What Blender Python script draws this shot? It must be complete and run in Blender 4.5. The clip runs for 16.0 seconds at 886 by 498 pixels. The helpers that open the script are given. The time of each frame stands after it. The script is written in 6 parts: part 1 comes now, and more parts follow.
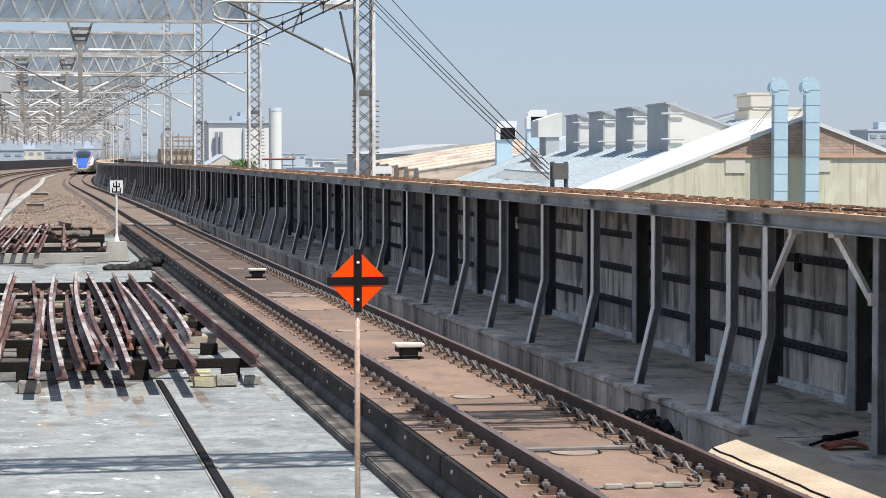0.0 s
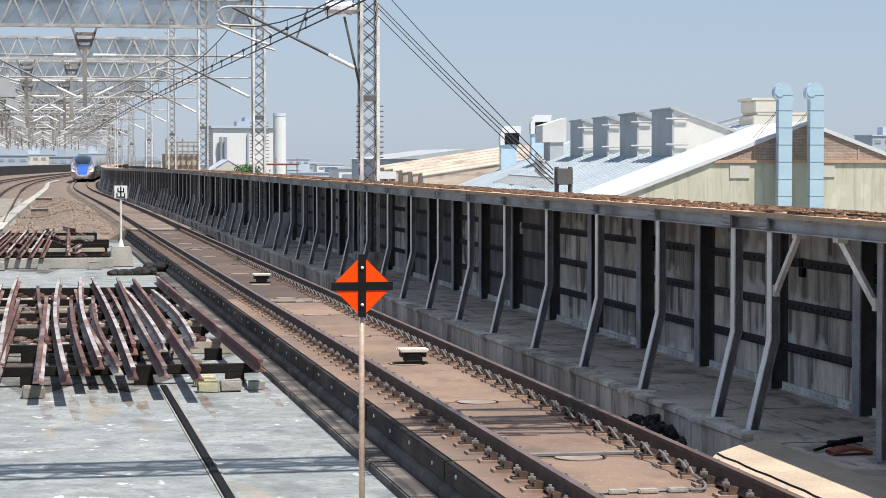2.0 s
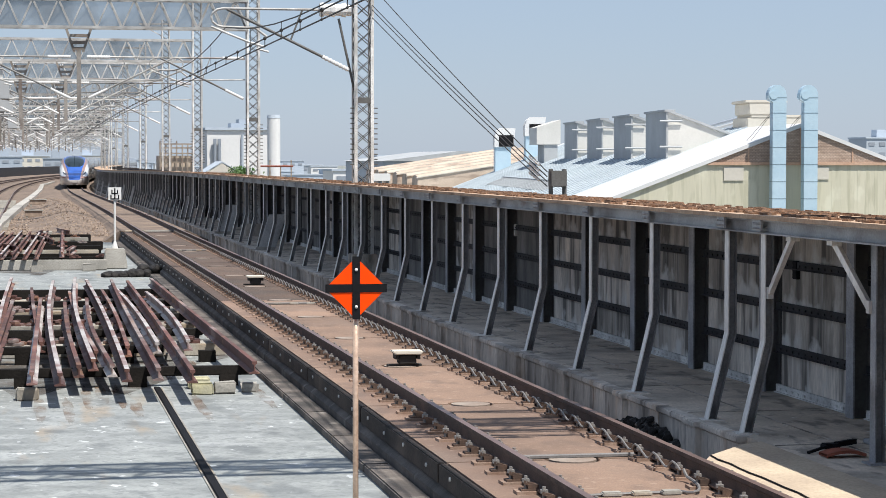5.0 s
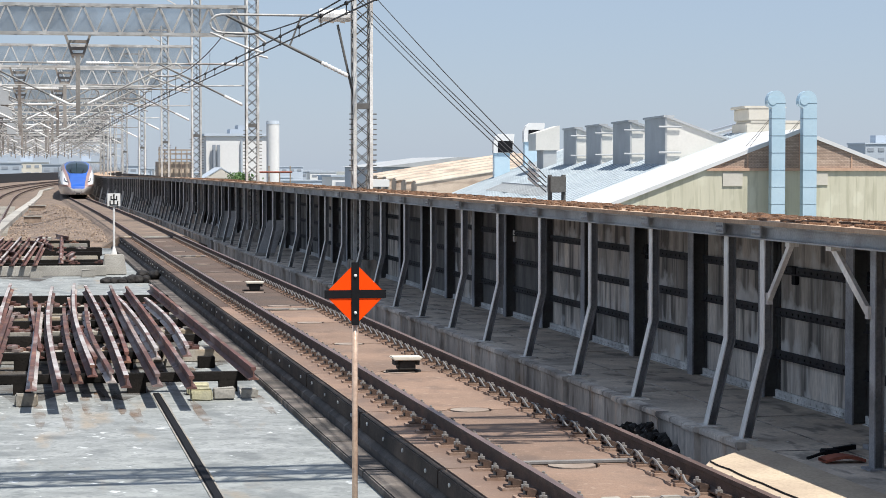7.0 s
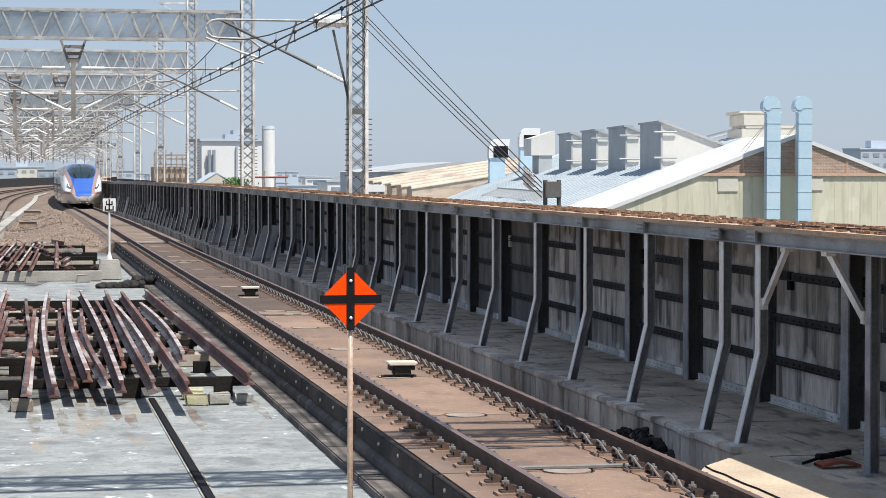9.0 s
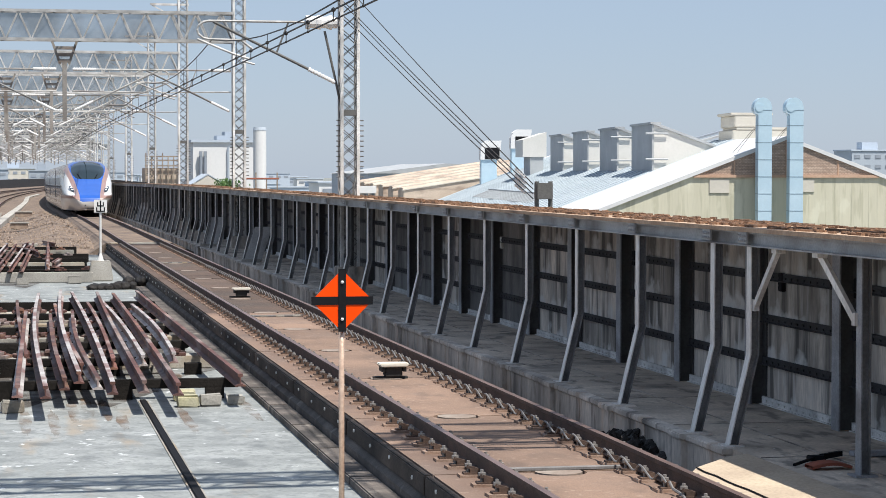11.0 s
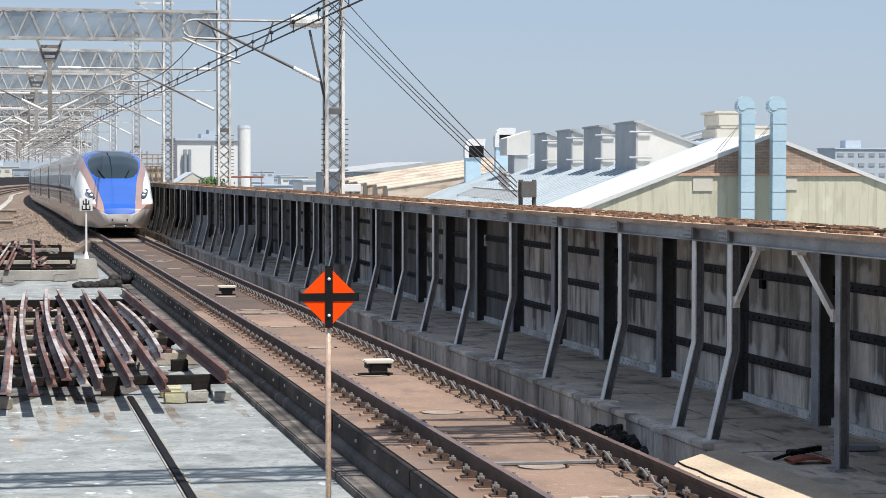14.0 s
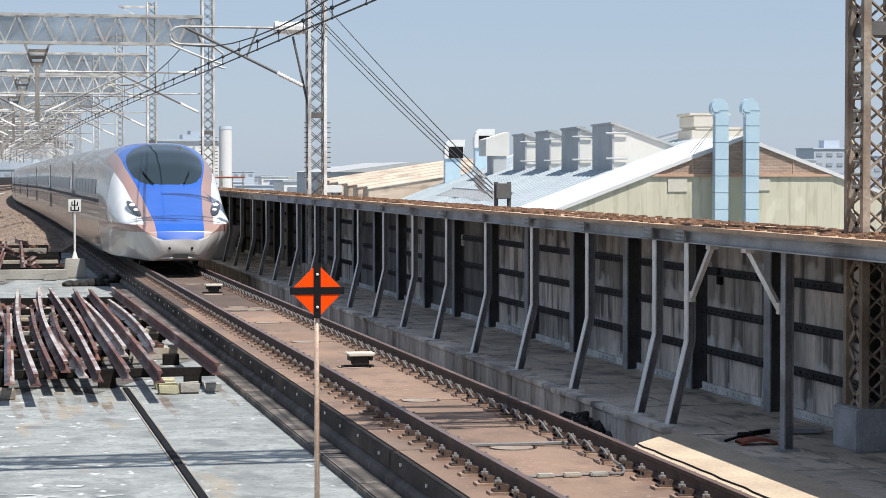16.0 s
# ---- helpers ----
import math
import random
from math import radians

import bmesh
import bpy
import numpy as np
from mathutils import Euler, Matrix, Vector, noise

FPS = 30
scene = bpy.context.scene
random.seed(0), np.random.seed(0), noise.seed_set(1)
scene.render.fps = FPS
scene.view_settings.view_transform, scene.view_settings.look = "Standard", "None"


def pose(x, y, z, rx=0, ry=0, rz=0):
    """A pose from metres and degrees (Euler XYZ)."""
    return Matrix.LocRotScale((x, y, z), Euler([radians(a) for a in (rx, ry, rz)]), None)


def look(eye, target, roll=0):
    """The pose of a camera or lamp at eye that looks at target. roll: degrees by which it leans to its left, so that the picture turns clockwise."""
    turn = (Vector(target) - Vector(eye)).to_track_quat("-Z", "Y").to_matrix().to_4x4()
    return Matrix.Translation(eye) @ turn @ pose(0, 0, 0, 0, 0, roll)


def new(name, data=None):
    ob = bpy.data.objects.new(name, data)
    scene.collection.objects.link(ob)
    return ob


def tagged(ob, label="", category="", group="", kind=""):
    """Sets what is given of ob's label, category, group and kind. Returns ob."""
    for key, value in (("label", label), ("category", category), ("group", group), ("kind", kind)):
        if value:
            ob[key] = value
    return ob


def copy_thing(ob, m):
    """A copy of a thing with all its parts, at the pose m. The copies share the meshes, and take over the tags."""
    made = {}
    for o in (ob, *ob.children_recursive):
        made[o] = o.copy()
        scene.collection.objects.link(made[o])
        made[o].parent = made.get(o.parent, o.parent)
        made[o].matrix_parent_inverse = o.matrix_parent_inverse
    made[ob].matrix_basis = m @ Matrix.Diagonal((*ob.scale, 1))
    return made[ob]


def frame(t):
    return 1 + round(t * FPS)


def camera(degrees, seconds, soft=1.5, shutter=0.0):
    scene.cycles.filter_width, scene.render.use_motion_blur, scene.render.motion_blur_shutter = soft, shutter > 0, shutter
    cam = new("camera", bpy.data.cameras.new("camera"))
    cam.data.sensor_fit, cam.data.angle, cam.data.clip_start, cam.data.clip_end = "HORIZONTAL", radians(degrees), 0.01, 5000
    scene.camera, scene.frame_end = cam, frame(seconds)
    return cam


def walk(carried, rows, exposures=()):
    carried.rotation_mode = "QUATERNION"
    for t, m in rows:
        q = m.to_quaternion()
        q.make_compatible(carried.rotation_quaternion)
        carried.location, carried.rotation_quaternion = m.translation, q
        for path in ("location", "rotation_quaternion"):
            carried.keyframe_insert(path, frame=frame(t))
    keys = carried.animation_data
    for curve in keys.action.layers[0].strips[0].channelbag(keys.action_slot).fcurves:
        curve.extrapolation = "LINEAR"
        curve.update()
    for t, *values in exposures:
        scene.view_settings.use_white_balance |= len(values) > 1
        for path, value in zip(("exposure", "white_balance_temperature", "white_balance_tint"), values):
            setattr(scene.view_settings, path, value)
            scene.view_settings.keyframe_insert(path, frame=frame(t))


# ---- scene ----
cam = camera(22.8, 16.0, soft=0.5)
PATH = [
    (0, (-0.0000, 0.0000, 2.6100), (11.238, 58.880, -0.010), -0.000),
    (0.5, (0.0000, -0.0000, 2.6100), (11.226, 58.883, 0.013), 0.029),
    (1, (-0.0000, 0.0000, 2.6100), (11.192, 58.892, 0.060), -0.001),
    (1.5, (-0.0000, -0.0000, 2.6100), (11.148, 58.902, 0.107), 0.001),
    (2, (-0.0000, -0.0000, 2.6100), (11.125, 58.907, 0.131), 0.004),
    (2.5, (-0.0000, 0.0000, 2.6100), (11.147, 58.904, 0.155), -0.001),
    (3, (-0.0000, 0.0000, 2.6100), (11.191, 58.897, 0.179), -0.006),
    (3.5, (-0.0000, 0.0000, 2.6100), (11.219, 58.892, 0.178), 0.007),
    (4, (-0.0000, 0.0000, 2.6100), (11.257, 58.884, 0.159), 0.051),
    (6.5, (-0.0000, 0.0000, 2.6100), (11.309, 58.879, 0.300), 0.035),
    (7, (-0.0000, 0.0000, 2.6100), (11.309, 58.881, 0.346), 0.024),
    (7.5, (-0.0000, 0.0000, 2.6100), (11.321, 58.880, 0.390), 0.003),
    (8, (-0.0000, -0.0000, 2.6100), (11.357, 58.875, 0.437), 0.006),
    (8.5, (0.0000, -0.0000, 2.6100), (11.398, 58.868, 0.461), 0.023),
    (9, (-0.0000, -0.0000, 2.6100), (11.432, 58.863, 0.486), 0.038),
    (11.5, (-0.0000, 0.0000, 2.6100), (11.728, 58.806, 0.529), 0.084),
    (12, (-0.0000, 0.0000, 2.6100), (11.790, 58.792, 0.493), 0.112),
    (12.5, (-0.0000, 0.0000, 2.6100), (11.844, 58.780, 0.461), 0.103),
    (13, (-0.0000, 0.0000, 2.6100), (11.914, 58.765, 0.443), 0.091),
    (13.5, (-0.0289, -0.1378, 2.6139), (11.966, 58.611, 0.452), 0.048),
    (14, (-0.0619, -0.2829, 2.6147), (12.021, 58.449, 0.480), 0.062),
    (14.5, (-0.1001, -0.4436, 2.6180), (12.099, 58.264, 0.481), 0.047),
    (15, (-0.2047, -0.9946, 2.6299), (12.091, 57.693, 0.481), 0.050),
    (15.5, (-0.2578, -1.2753, 2.6370), (12.193, 57.379, 0.483), 0.023),
    (16, (-0.4009, -2.0818, 2.6667), (12.204, 56.540, 0.531), 0.018),
]
walk(cam, [(t, look(eye, target, roll)) for t, eye, target, roll in PATH])

# ---- world and light ----
SUN_DIR = Vector((0.24, -0.42, 1.0)).normalized()
world = bpy.data.worlds.new("world")
scene.world = world
world.use_nodes = True
sky = world.node_tree.nodes.new("ShaderNodeTexSky")
sky.sky_type = "NISHITA"
sky.sun_disc = False
sky.sun_elevation = math.asin(SUN_DIR.z)
sky.sun_rotation = math.atan2(SUN_DIR.x, SUN_DIR.y)
sky.air_density, sky.dust_density, sky.ozone_density = 1.0, 0.35, 4.0
background = world.node_tree.nodes["Background"]
background.inputs["Strength"].default_value = 0.071
haze = world.node_tree.nodes.new("ShaderNodeMix")
haze.data_type = "RGBA"
haze.inputs["Factor"].default_value = 0.7
haze.inputs["B"].default_value = (3.85, 4.75, 6.35, 1)
world.node_tree.links.new(sky.outputs["Color"], haze.inputs["A"])
world.node_tree.links.new(haze.outputs["Result"], background.inputs["Color"])
sun = new("sun", bpy.data.lights.new("sun", "SUN"))
sun.data.energy, sun.data.angle, sun.data.color = 4.2, radians(0.6), (1.0, 0.96, 0.9)
sun.matrix_world = look(SUN_DIR * 100, (0, 0, 0))
scene.view_settings.exposure = 0.65


# ---- materials ----
def mat(name, c1, c2=None, rough=0.8, metal=0.0, scale=3.0, fine=40.0, bump=0.2, stain=None, amount=0.35,
        coat=0.0, grain=0.5, edge=(0.52, 0.68), vary=0.0, stretch=(1, 1, 1), emit=0.0, streaks=()):
    """Two tones mixed by coarse and fine noise, with an optional stain tone, bump and per-object variation."""
    m = bpy.data.materials.new(name)
    m.use_nodes = True
    nt, n = m.node_tree, m.node_tree.nodes
    b = n["Principled BSDF"]
    b.inputs["Roughness"].default_value, b.inputs["Metallic"].default_value = rough, metal
    b.inputs["Coat Weight"].default_value = coat
    geo = n.new("ShaderNodeTexCoord")
    mp = n.new("ShaderNodeMapping")
    mp.inputs["Scale"].default_value = stretch
    if vary:
        info = n.new("ShaderNodeObjectInfo")
        shift = n.new("ShaderNodeVectorMath")
        shift.operation = "MULTIPLY_ADD"
        shift.inputs[1].default_value = (37.0, 53.0, 71.0)
        nt.links.new(info.outputs["Random"], shift.inputs[0])
        nt.links.new(geo.outputs["Object"], shift.inputs[2])
        nt.links.new(shift.outputs["Vector"], mp.inputs["Vector"])
    else:
        nt.links.new(geo.outputs["Object"], mp.inputs["Vector"])

    def tex(sc, detail):
        t = n.new("ShaderNodeTexNoise")
        t.inputs["Scale"].default_value, t.inputs["Detail"].default_value = sc, detail
        nt.links.new(mp.outputs["Vector"], t.inputs["Vector"])
        return t

    def mix(fac, a, c):
        x = n.new("ShaderNodeMix")
        x.data_type = "RGBA"
        nt.links.new(fac, x.inputs["Factor"])
        for sock, v in ((x.inputs["A"], a), (x.inputs["B"], c)):
            if isinstance(v, tuple):
                sock.default_value = (*v, 1)
            else:
                nt.links.new(v, sock)
        return x.outputs["Result"]

    def ramp(sock, lo, hi, top=1.0):
        r = n.new("ShaderNodeMapRange")
        r.inputs["From Min"].default_value, r.inputs["From Max"].default_value = lo, hi
        r.inputs["To Max"].default_value = top
        nt.links.new(sock, r.inputs["Value"])
        return r.outputs["Result"]

    c2 = c2 or tuple(v * 0.75 for v in c1)
    coarse, small = tex(scale, 6), tex(fine, 4)
    col = mix(ramp(coarse.outputs["Fac"], 0.35, 0.65), c1, c2)
    col = mix(ramp(small.outputs["Fac"], 0.4, 0.75, grain), col, tuple(v * 0.6 for v in c2))
    if stain:
        st = tex(scale * 0.6, 8)
        col = mix(ramp(st.outputs["Fac"], *edge, amount * 2), col, stain)
    for tone, fraction, sc, shape, limits in streaks:
        wide = n.new("ShaderNodeMapping")
        wide.inputs["Scale"].default_value = shape
        nt.links.new(mp.inputs["Vector"].links[0].from_socket, wide.inputs["Vector"])
        run = tex(sc, 5)
        nt.links.new(wide.outputs["Vector"], run.inputs["Vector"])
        col = mix(ramp(run.outputs["Fac"], *limits, fraction), col, tone)
    if vary:
        hsv = n.new("ShaderNodeHueSaturation")
        nt.links.new(ramp(info.outputs["Random"], 0, 1, 2 * vary), hsv.inputs["Value"])
        off = n.new("ShaderNodeMath")
        off.operation = "ADD"
        off.inputs[1].default_value = 1 - vary
        nt.links.new(hsv.inputs["Value"].links[0].from_socket, off.inputs[0])
        nt.links.new(off.outputs[0], hsv.inputs["Value"])
        nt.links.new(col, hsv.inputs["Color"])
        col = hsv.outputs["Color"]
    nt.links.new(col, b.inputs["Base Color"])
    if bump:
        bp = n.new("ShaderNodeBump")
        bp.inputs["Strength"].default_value, bp.inputs["Distance"].default_value = bump, 0.02
        nt.links.new(small.outputs["Fac"], bp.inputs["Height"])
        nt.links.new(bp.outputs["Normal"], b.inputs["Normal"])
    if emit:
        b.inputs["Emission Color"].default_value = (*c1, 1)
        b.inputs["Emission Strength"].default_value = emit
    return m


M = {}
M["slab"] = mat("slab_concrete", (0.275, 0.182, 0.13), (0.185, 0.124, 0.091), 0.9, 0, 0.6, 60, 0.2, (0.16, 0.125, 0.105), 0.36, vary=0.13,
                streaks=(((0.12, 0.085, 0.068), 0.55, 2.6, (1, 0.6, 1), (0.53, 0.68)), ((0.36, 0.27, 0.215), 0.5, 11.0, (1, 1, 1), (0.6, 0.7))))
M["bed"] = mat("bed_concrete", (0.17, 0.145, 0.125), (0.07, 0.06, 0.054), 0.9, 0, 1.6, 30, 0.3, (0.04, 0.036, 0.032), 0.4, vary=0.2,
               streaks=(((0.3, 0.27, 0.235), 0.6, 4.0, (1, 0.7, 1), (0.58, 0.7)),))
M["plank"] = mat("edge_plank", (0.075, 0.06, 0.052), (0.032, 0.028, 0.026), 0.8, 0, 1.5, 30, 0.25, (0.14, 0.11, 0.09), 0.35, vary=0.3)
M["deck"] = mat("deck_concrete", (0.325, 0.34, 0.33), (0.215, 0.228, 0.222), 0.7, 0, 2.2, 22, 0.25, (0.42, 0.435, 0.435), 0.22, stretch=(0.9, 1.1, 1), edge=(0.58, 0.68),
                streaks=(((0.30, 0.235, 0.16), 0.6, 1.1, (1.6, 0.35, 1), (0.6, 0.7)), ((0.10, 0.11, 0.112), 0.6, 1.8, (0.8, 0.5, 1), (0.56, 0.66)), ((0.62, 0.64, 0.64), 0.75, 5.0, (1, 0.6, 1), (0.65, 0.69)), ((0.13, 0.14, 0.142), 0.5, 9.0, (1, 0.8, 1), (0.55, 0.64))))
M["kerb"] = mat("kerb_concrete", (0.74, 0.67, 0.585), (0.48, 0.43, 0.375), 0.9, 0, 1.6, 25, 0.35, (0.09, 0.075, 0.062), 0.42, vary=0.2, stretch=(1, 1, 0.35),
                streaks=(((0.12, 0.10, 0.085), 0.7, 4.0, (1, 1.4, 0.3), (0.55, 0.68)), ((0.5, 0.36, 0.25), 0.5, 2.2, (1, 1, 0.4), (0.56, 0.66))))
M["walk"] = mat("walkway_concrete", (0.70, 0.605, 0.495), (0.47, 0.405, 0.33), 0.9, 0, 1.4, 25, 0.35, (0.14, 0.13, 0.12), 0.36,
                streaks=(((0.10, 0.095, 0.088), 0.65, 2.6, (1.6, 0.7, 1), (0.55, 0.66)), ((0.8, 0.78, 0.74), 0.6, 9.0, (1, 1, 1), (0.66, 0.72))))
M["cream"] = mat("cream_concrete", (0.55, 0.45, 0.33), (0.44, 0.35, 0.26), 0.9, 0, 1.5, 30, 0.2)
M["railtop"] = mat("worn_rail_steel", (0.27, 0.18, 0.15), (0.18, 0.12, 0.1), 0.4, 0.4, 1.0, 50, 0.05)
M["rail"] = mat("rusty_rail_steel", (0.12, 0.074, 0.056), (0.06, 0.04, 0.032), 0.75, 0.15, 4, 60, 0.2)
M["oldrail"] = mat("old_rail_steel", (0.19, 0.085, 0.068), (0.09, 0.045, 0.038), 0.7, 0.2, 0.6, 30, 0.2, (0.36, 0.31, 0.29), 0.45,
                   vary=0.25, streaks=(((0.28, 0.15, 0.09), 0.6, 2.0, (1, 0.5, 1), (0.55, 0.65)), ((0.04, 0.03, 0.028), 0.7, 3.0, (1, 0.6, 1), (0.57, 0.68))))
M["greyrail"] = mat("grey_rail_steel", (0.60, 0.57, 0.54), (0.34, 0.28, 0.26), 0.5, 0.2, 1.2, 30, 0.15,
                    streaks=(((0.2, 0.09, 0.07), 0.8, 1.5, (1, 0.5, 1), (0.53, 0.6)),))
M["clip"] = mat("fastener_rust", (0.125, 0.075, 0.052), (0.07, 0.045, 0.034), 0.8, 0.1, 12, 80, 0.2, vary=0.3)
M["plate"] = mat("fastener_plate", (0.33, 0.24, 0.185), (0.24, 0.15, 0.105), 0.8, 0, 12, 80, 0.2, vary=0.2)
M["bolt"] = mat("bolt_grey", (0.30, 0.28, 0.26), None, 0.6, 0.3, 20, 90, 0.1)
M["cable"] = mat("grey_cable", (0.2, 0.19, 0.185), None, 0.6, 0, 10, 60, 0)
M["white"] = mat("white_paint", (0.74, 0.73, 0.70), (0.62, 0.6, 0.56), 0.6, 0, 4, 40, 0.05, grain=0.12)
M["black"] = mat("black_paint", (0.012, 0.012, 0.014), None, 0.8, 0, 4, 40, 0.05)
M["orange"] = mat("orange_reflective", (0.97, 0.072, 0.0), (0.95, 0.062, 0.0), 0.5, 0, 6, 60, 0.0, grain=0.12)
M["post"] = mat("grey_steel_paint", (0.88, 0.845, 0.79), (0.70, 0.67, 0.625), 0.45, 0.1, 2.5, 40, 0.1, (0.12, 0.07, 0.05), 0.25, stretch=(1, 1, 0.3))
M["hpost"] = mat("dark_steel_paint", (0.045, 0.045, 0.049), (0.022, 0.022, 0.024), 0.6, 0.1, 2.5, 40, 0.1, (0.06, 0.04, 0.033), 0.25)
M["panel"] = mat("sooty_wall_panel", (0.72, 0.645, 0.555), (0.38, 0.34, 0.295), 0.85, 0, 1.6, 25, 0.2, (0.05, 0.046, 0.043), 0.38, vary=0.3, stretch=(1, 1.4, 0.3),
                 streaks=(((0.025, 0.023, 0.022), 0.75, 2.6, (1, 1.5, 0.14), (0.48, 0.62)), ((0.62, 0.6, 0.56), 0.55, 4.0, (1, 2.0, 0.2), (0.57, 0.7))))
M["roofrust"] = mat("rusty_roof", (0.54, 0.39, 0.27), (0.42, 0.28, 0.185), 0.95, 0, 2.0, 22, 0.5, (0.2, 0.14, 0.10), 0.4)
M["rubble"] = mat("roof_rubble", (0.34, 0.19, 0.11), (0.11, 0.07, 0.048), 0.95, 0, 6, 40, 0.5)
M["gapshade"] = mat("gap_shade_backing", (0.03, 0.028, 0.027), None, 0.9, 0, 2, 20, 0.2)
M["galv"] = mat("galvanised_steel", (0.72, 0.71, 0.685), (0.42, 0.41, 0.39), 0.5, 0.1, 2, 30, 0.1, (0.2, 0.15, 0.115), 0.25, vary=0.4)
# Also holds the painted-in shade of mast lacing and wall post webs.
M["galvdark"] = mat("weathered_shaded_steel", (0.155, 0.152, 0.146), (0.1, 0.096, 0.09), 0.7, 0.1, 2, 30, 0.1)
M["galvmid"] = mat("weathered_galvanised_tube", (0.5, 0.49, 0.465), (0.24, 0.23, 0.215), 0.55, 0.1, 2, 30, 0.1, (0.14, 0.1, 0.08), 0.3, vary=0.5)
M["hangersteel"] = mat("brown_grey_hanger_steel", (0.34, 0.315, 0.285), (0.2, 0.18, 0.16), 0.7, 0.1, 2, 30, 0.1, (0.12, 0.08, 0.06), 0.3, vary=0.4)
M["wire"] = mat("wire_dark", (0.06, 0.055, 0.05), None, 0.6, 0.3, 3, 40, 0)
M["insul"] = mat("porcelain", (0.75, 0.74, 0.72), None, 0.25, 0, 3, 40, 0, grain=0.12)
M["ballast"] = mat("ballast", (0.27, 0.20, 0.15), (0.14, 0.105, 0.082), 0.95, 0, 1.2, 14, 1.0, (0.13, 0.10, 0.085), 0.4)
M["stone"] = mat("ballast_stone", (0.40, 0.31, 0.235), (0.26, 0.195, 0.15), 0.95, 0, 3, 30, 0.5)
M["wood"] = mat("sleeper_wood", (0.022, 0.019, 0.017), (0.011, 0.010, 0.009), 0.9, 0, 2, 30, 0.4, vary=0.25)
M["block"] = mat("pale_concrete", (0.40, 0.38, 0.34), (0.27, 0.255, 0.225), 0.9, 0, 1.2, 30, 0.3, (0.33, 0.24, 0.14), 0.35, vary=0.15)
M["bag"] = mat("black_sack", (0.045, 0.04, 0.037), (0.02, 0.019, 0.018), 0.6, 0, 6, 40, 0.6)
M["land"] = mat("far_land", (0.16, 0.18, 0.15), (0.26, 0.26, 0.25), 0.95, 0, 0.01, 0.2, 0)
M["polepaint"] = mat("pole_paint", (0.74, 0.54, 0.40), (0.58, 0.39, 0.28), 0.25, 0.35, 5, 40, 0.1)
M["hallwall"] = mat("corrugated_green", (0.60, 0.565, 0.435), (0.54, 0.51, 0.39), 0.8, 0, 0.3, 5, 0.1, stretch=(3, 1, 0.3), grain=0.12,
                    streaks=(((0.42, 0.40, 0.29), 0.6, 2.5, (1.5, 1, 0.2), (0.52, 0.62)), ((0.68, 0.655, 0.52), 0.5, 1.2, (1, 1, 0.5), (0.58, 0.66))))
M["gable"] = mat("gable_boards", (0.56, 0.42, 0.33), (0.44, 0.325, 0.255), 0.9, 0, 0.7, 8, 0.2, stretch=(0.6, 1, 4), grain=0.12,
                 streaks=(((0.36, 0.26, 0.2), 0.4, 3.0, (0.5, 1, 1.4), (0.5, 0.6)),))


def brick_courses(m, scale):
    """Brick courses in the x-z plane, laid over the material's tones."""
    nt, n = m.node_tree, m.node_tree.nodes
    b = n["Principled BSDF"]
    xyz, flat = n.new("ShaderNodeSeparateXYZ"), n.new("ShaderNodeCombineXYZ")
    nt.links.new(n["Texture Coordinate"].outputs["Object"], xyz.inputs[0])
    nt.links.new(xyz.outputs["X"], flat.inputs["X"])
    nt.links.new(xyz.outputs["Z"], flat.inputs["Y"])
    k = n.new("ShaderNodeTexBrick")
    k.inputs["Scale"].default_value = scale
    k.inputs["Color1"].default_value, k.inputs["Color2"].default_value = (1, 1, 1, 1), (0.78, 0.75, 0.73, 1)
    k.inputs["Mortar"].default_value, k.inputs["Mortar Size"].default_value = (0.5, 0.5, 0.5, 1), 0.03
    nt.links.new(flat.outputs[0], k.inputs["Vector"])
    x = n.new("ShaderNodeMix")
    x.data_type, x.blend_type = "RGBA", "MULTIPLY"
    x.inputs["Factor"].default_value = 1.0
    nt.links.new(b.inputs["Base Color"].links[0].from_socket, x.inputs["A"])
    nt.links.new(k.outputs["Color"], x.inputs["B"])
    nt.links.new(x.outputs["Result"], b.inputs["Base Color"])


brick_courses(M["gable"], 3.6)
M["gableband"] = mat("orange_band", (0.58, 0.40, 0.29), (0.5, 0.31, 0.21), 0.8, 0, 1, 10, 0.1)
M["roofwhite"] = mat("white_roof", (0.69, 0.685, 0.675), (0.61, 0.605, 0.595), 0.6, 0, 0.3, 6, 0.05, grain=0.12)
M["roofblue"] = mat("blue_grey_roof", (0.47, 0.52, 0.545), (0.40, 0.45, 0.48), 0.65, 0.0, 0.3, 6, 0.1, grain=0.12)
M["dormer"] = mat("dormer_white", (0.64, 0.62, 0.575), (0.58, 0.565, 0.52), 0.7, 0, 0.5, 8, 0.05, grain=0.12)
M["greysheet"] = mat("grey_sheet", (0.43, 0.445, 0.45), (0.36, 0.37, 0.375), 0.7, 0.1, 0.6, 8, 0.05, grain=0.12)
M["ductblue"] = mat("pale_blue_duct", (0.52, 0.66, 0.74), (0.45, 0.6, 0.69), 0.45, 0.2, 1, 12, 0.05, grain=0.12)
M["ductseam"] = mat("duct_seam", (0.25, 0.33, 0.38), (0.2, 0.27, 0.32), 0.5, 0.2, 1, 12, 0.0)
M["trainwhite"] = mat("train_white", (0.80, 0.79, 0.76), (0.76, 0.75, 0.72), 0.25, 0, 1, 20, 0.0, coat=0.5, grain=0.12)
# Skirt white darkened: shade on its downward face is in the colour.
M["trainwhite2"] = mat("train_skirt_shaded", (0.52, 0.50, 0.475), (0.46, 0.44, 0.42), 0.3, 0, 1, 20, 0.0, coat=0.4, grain=0.12)
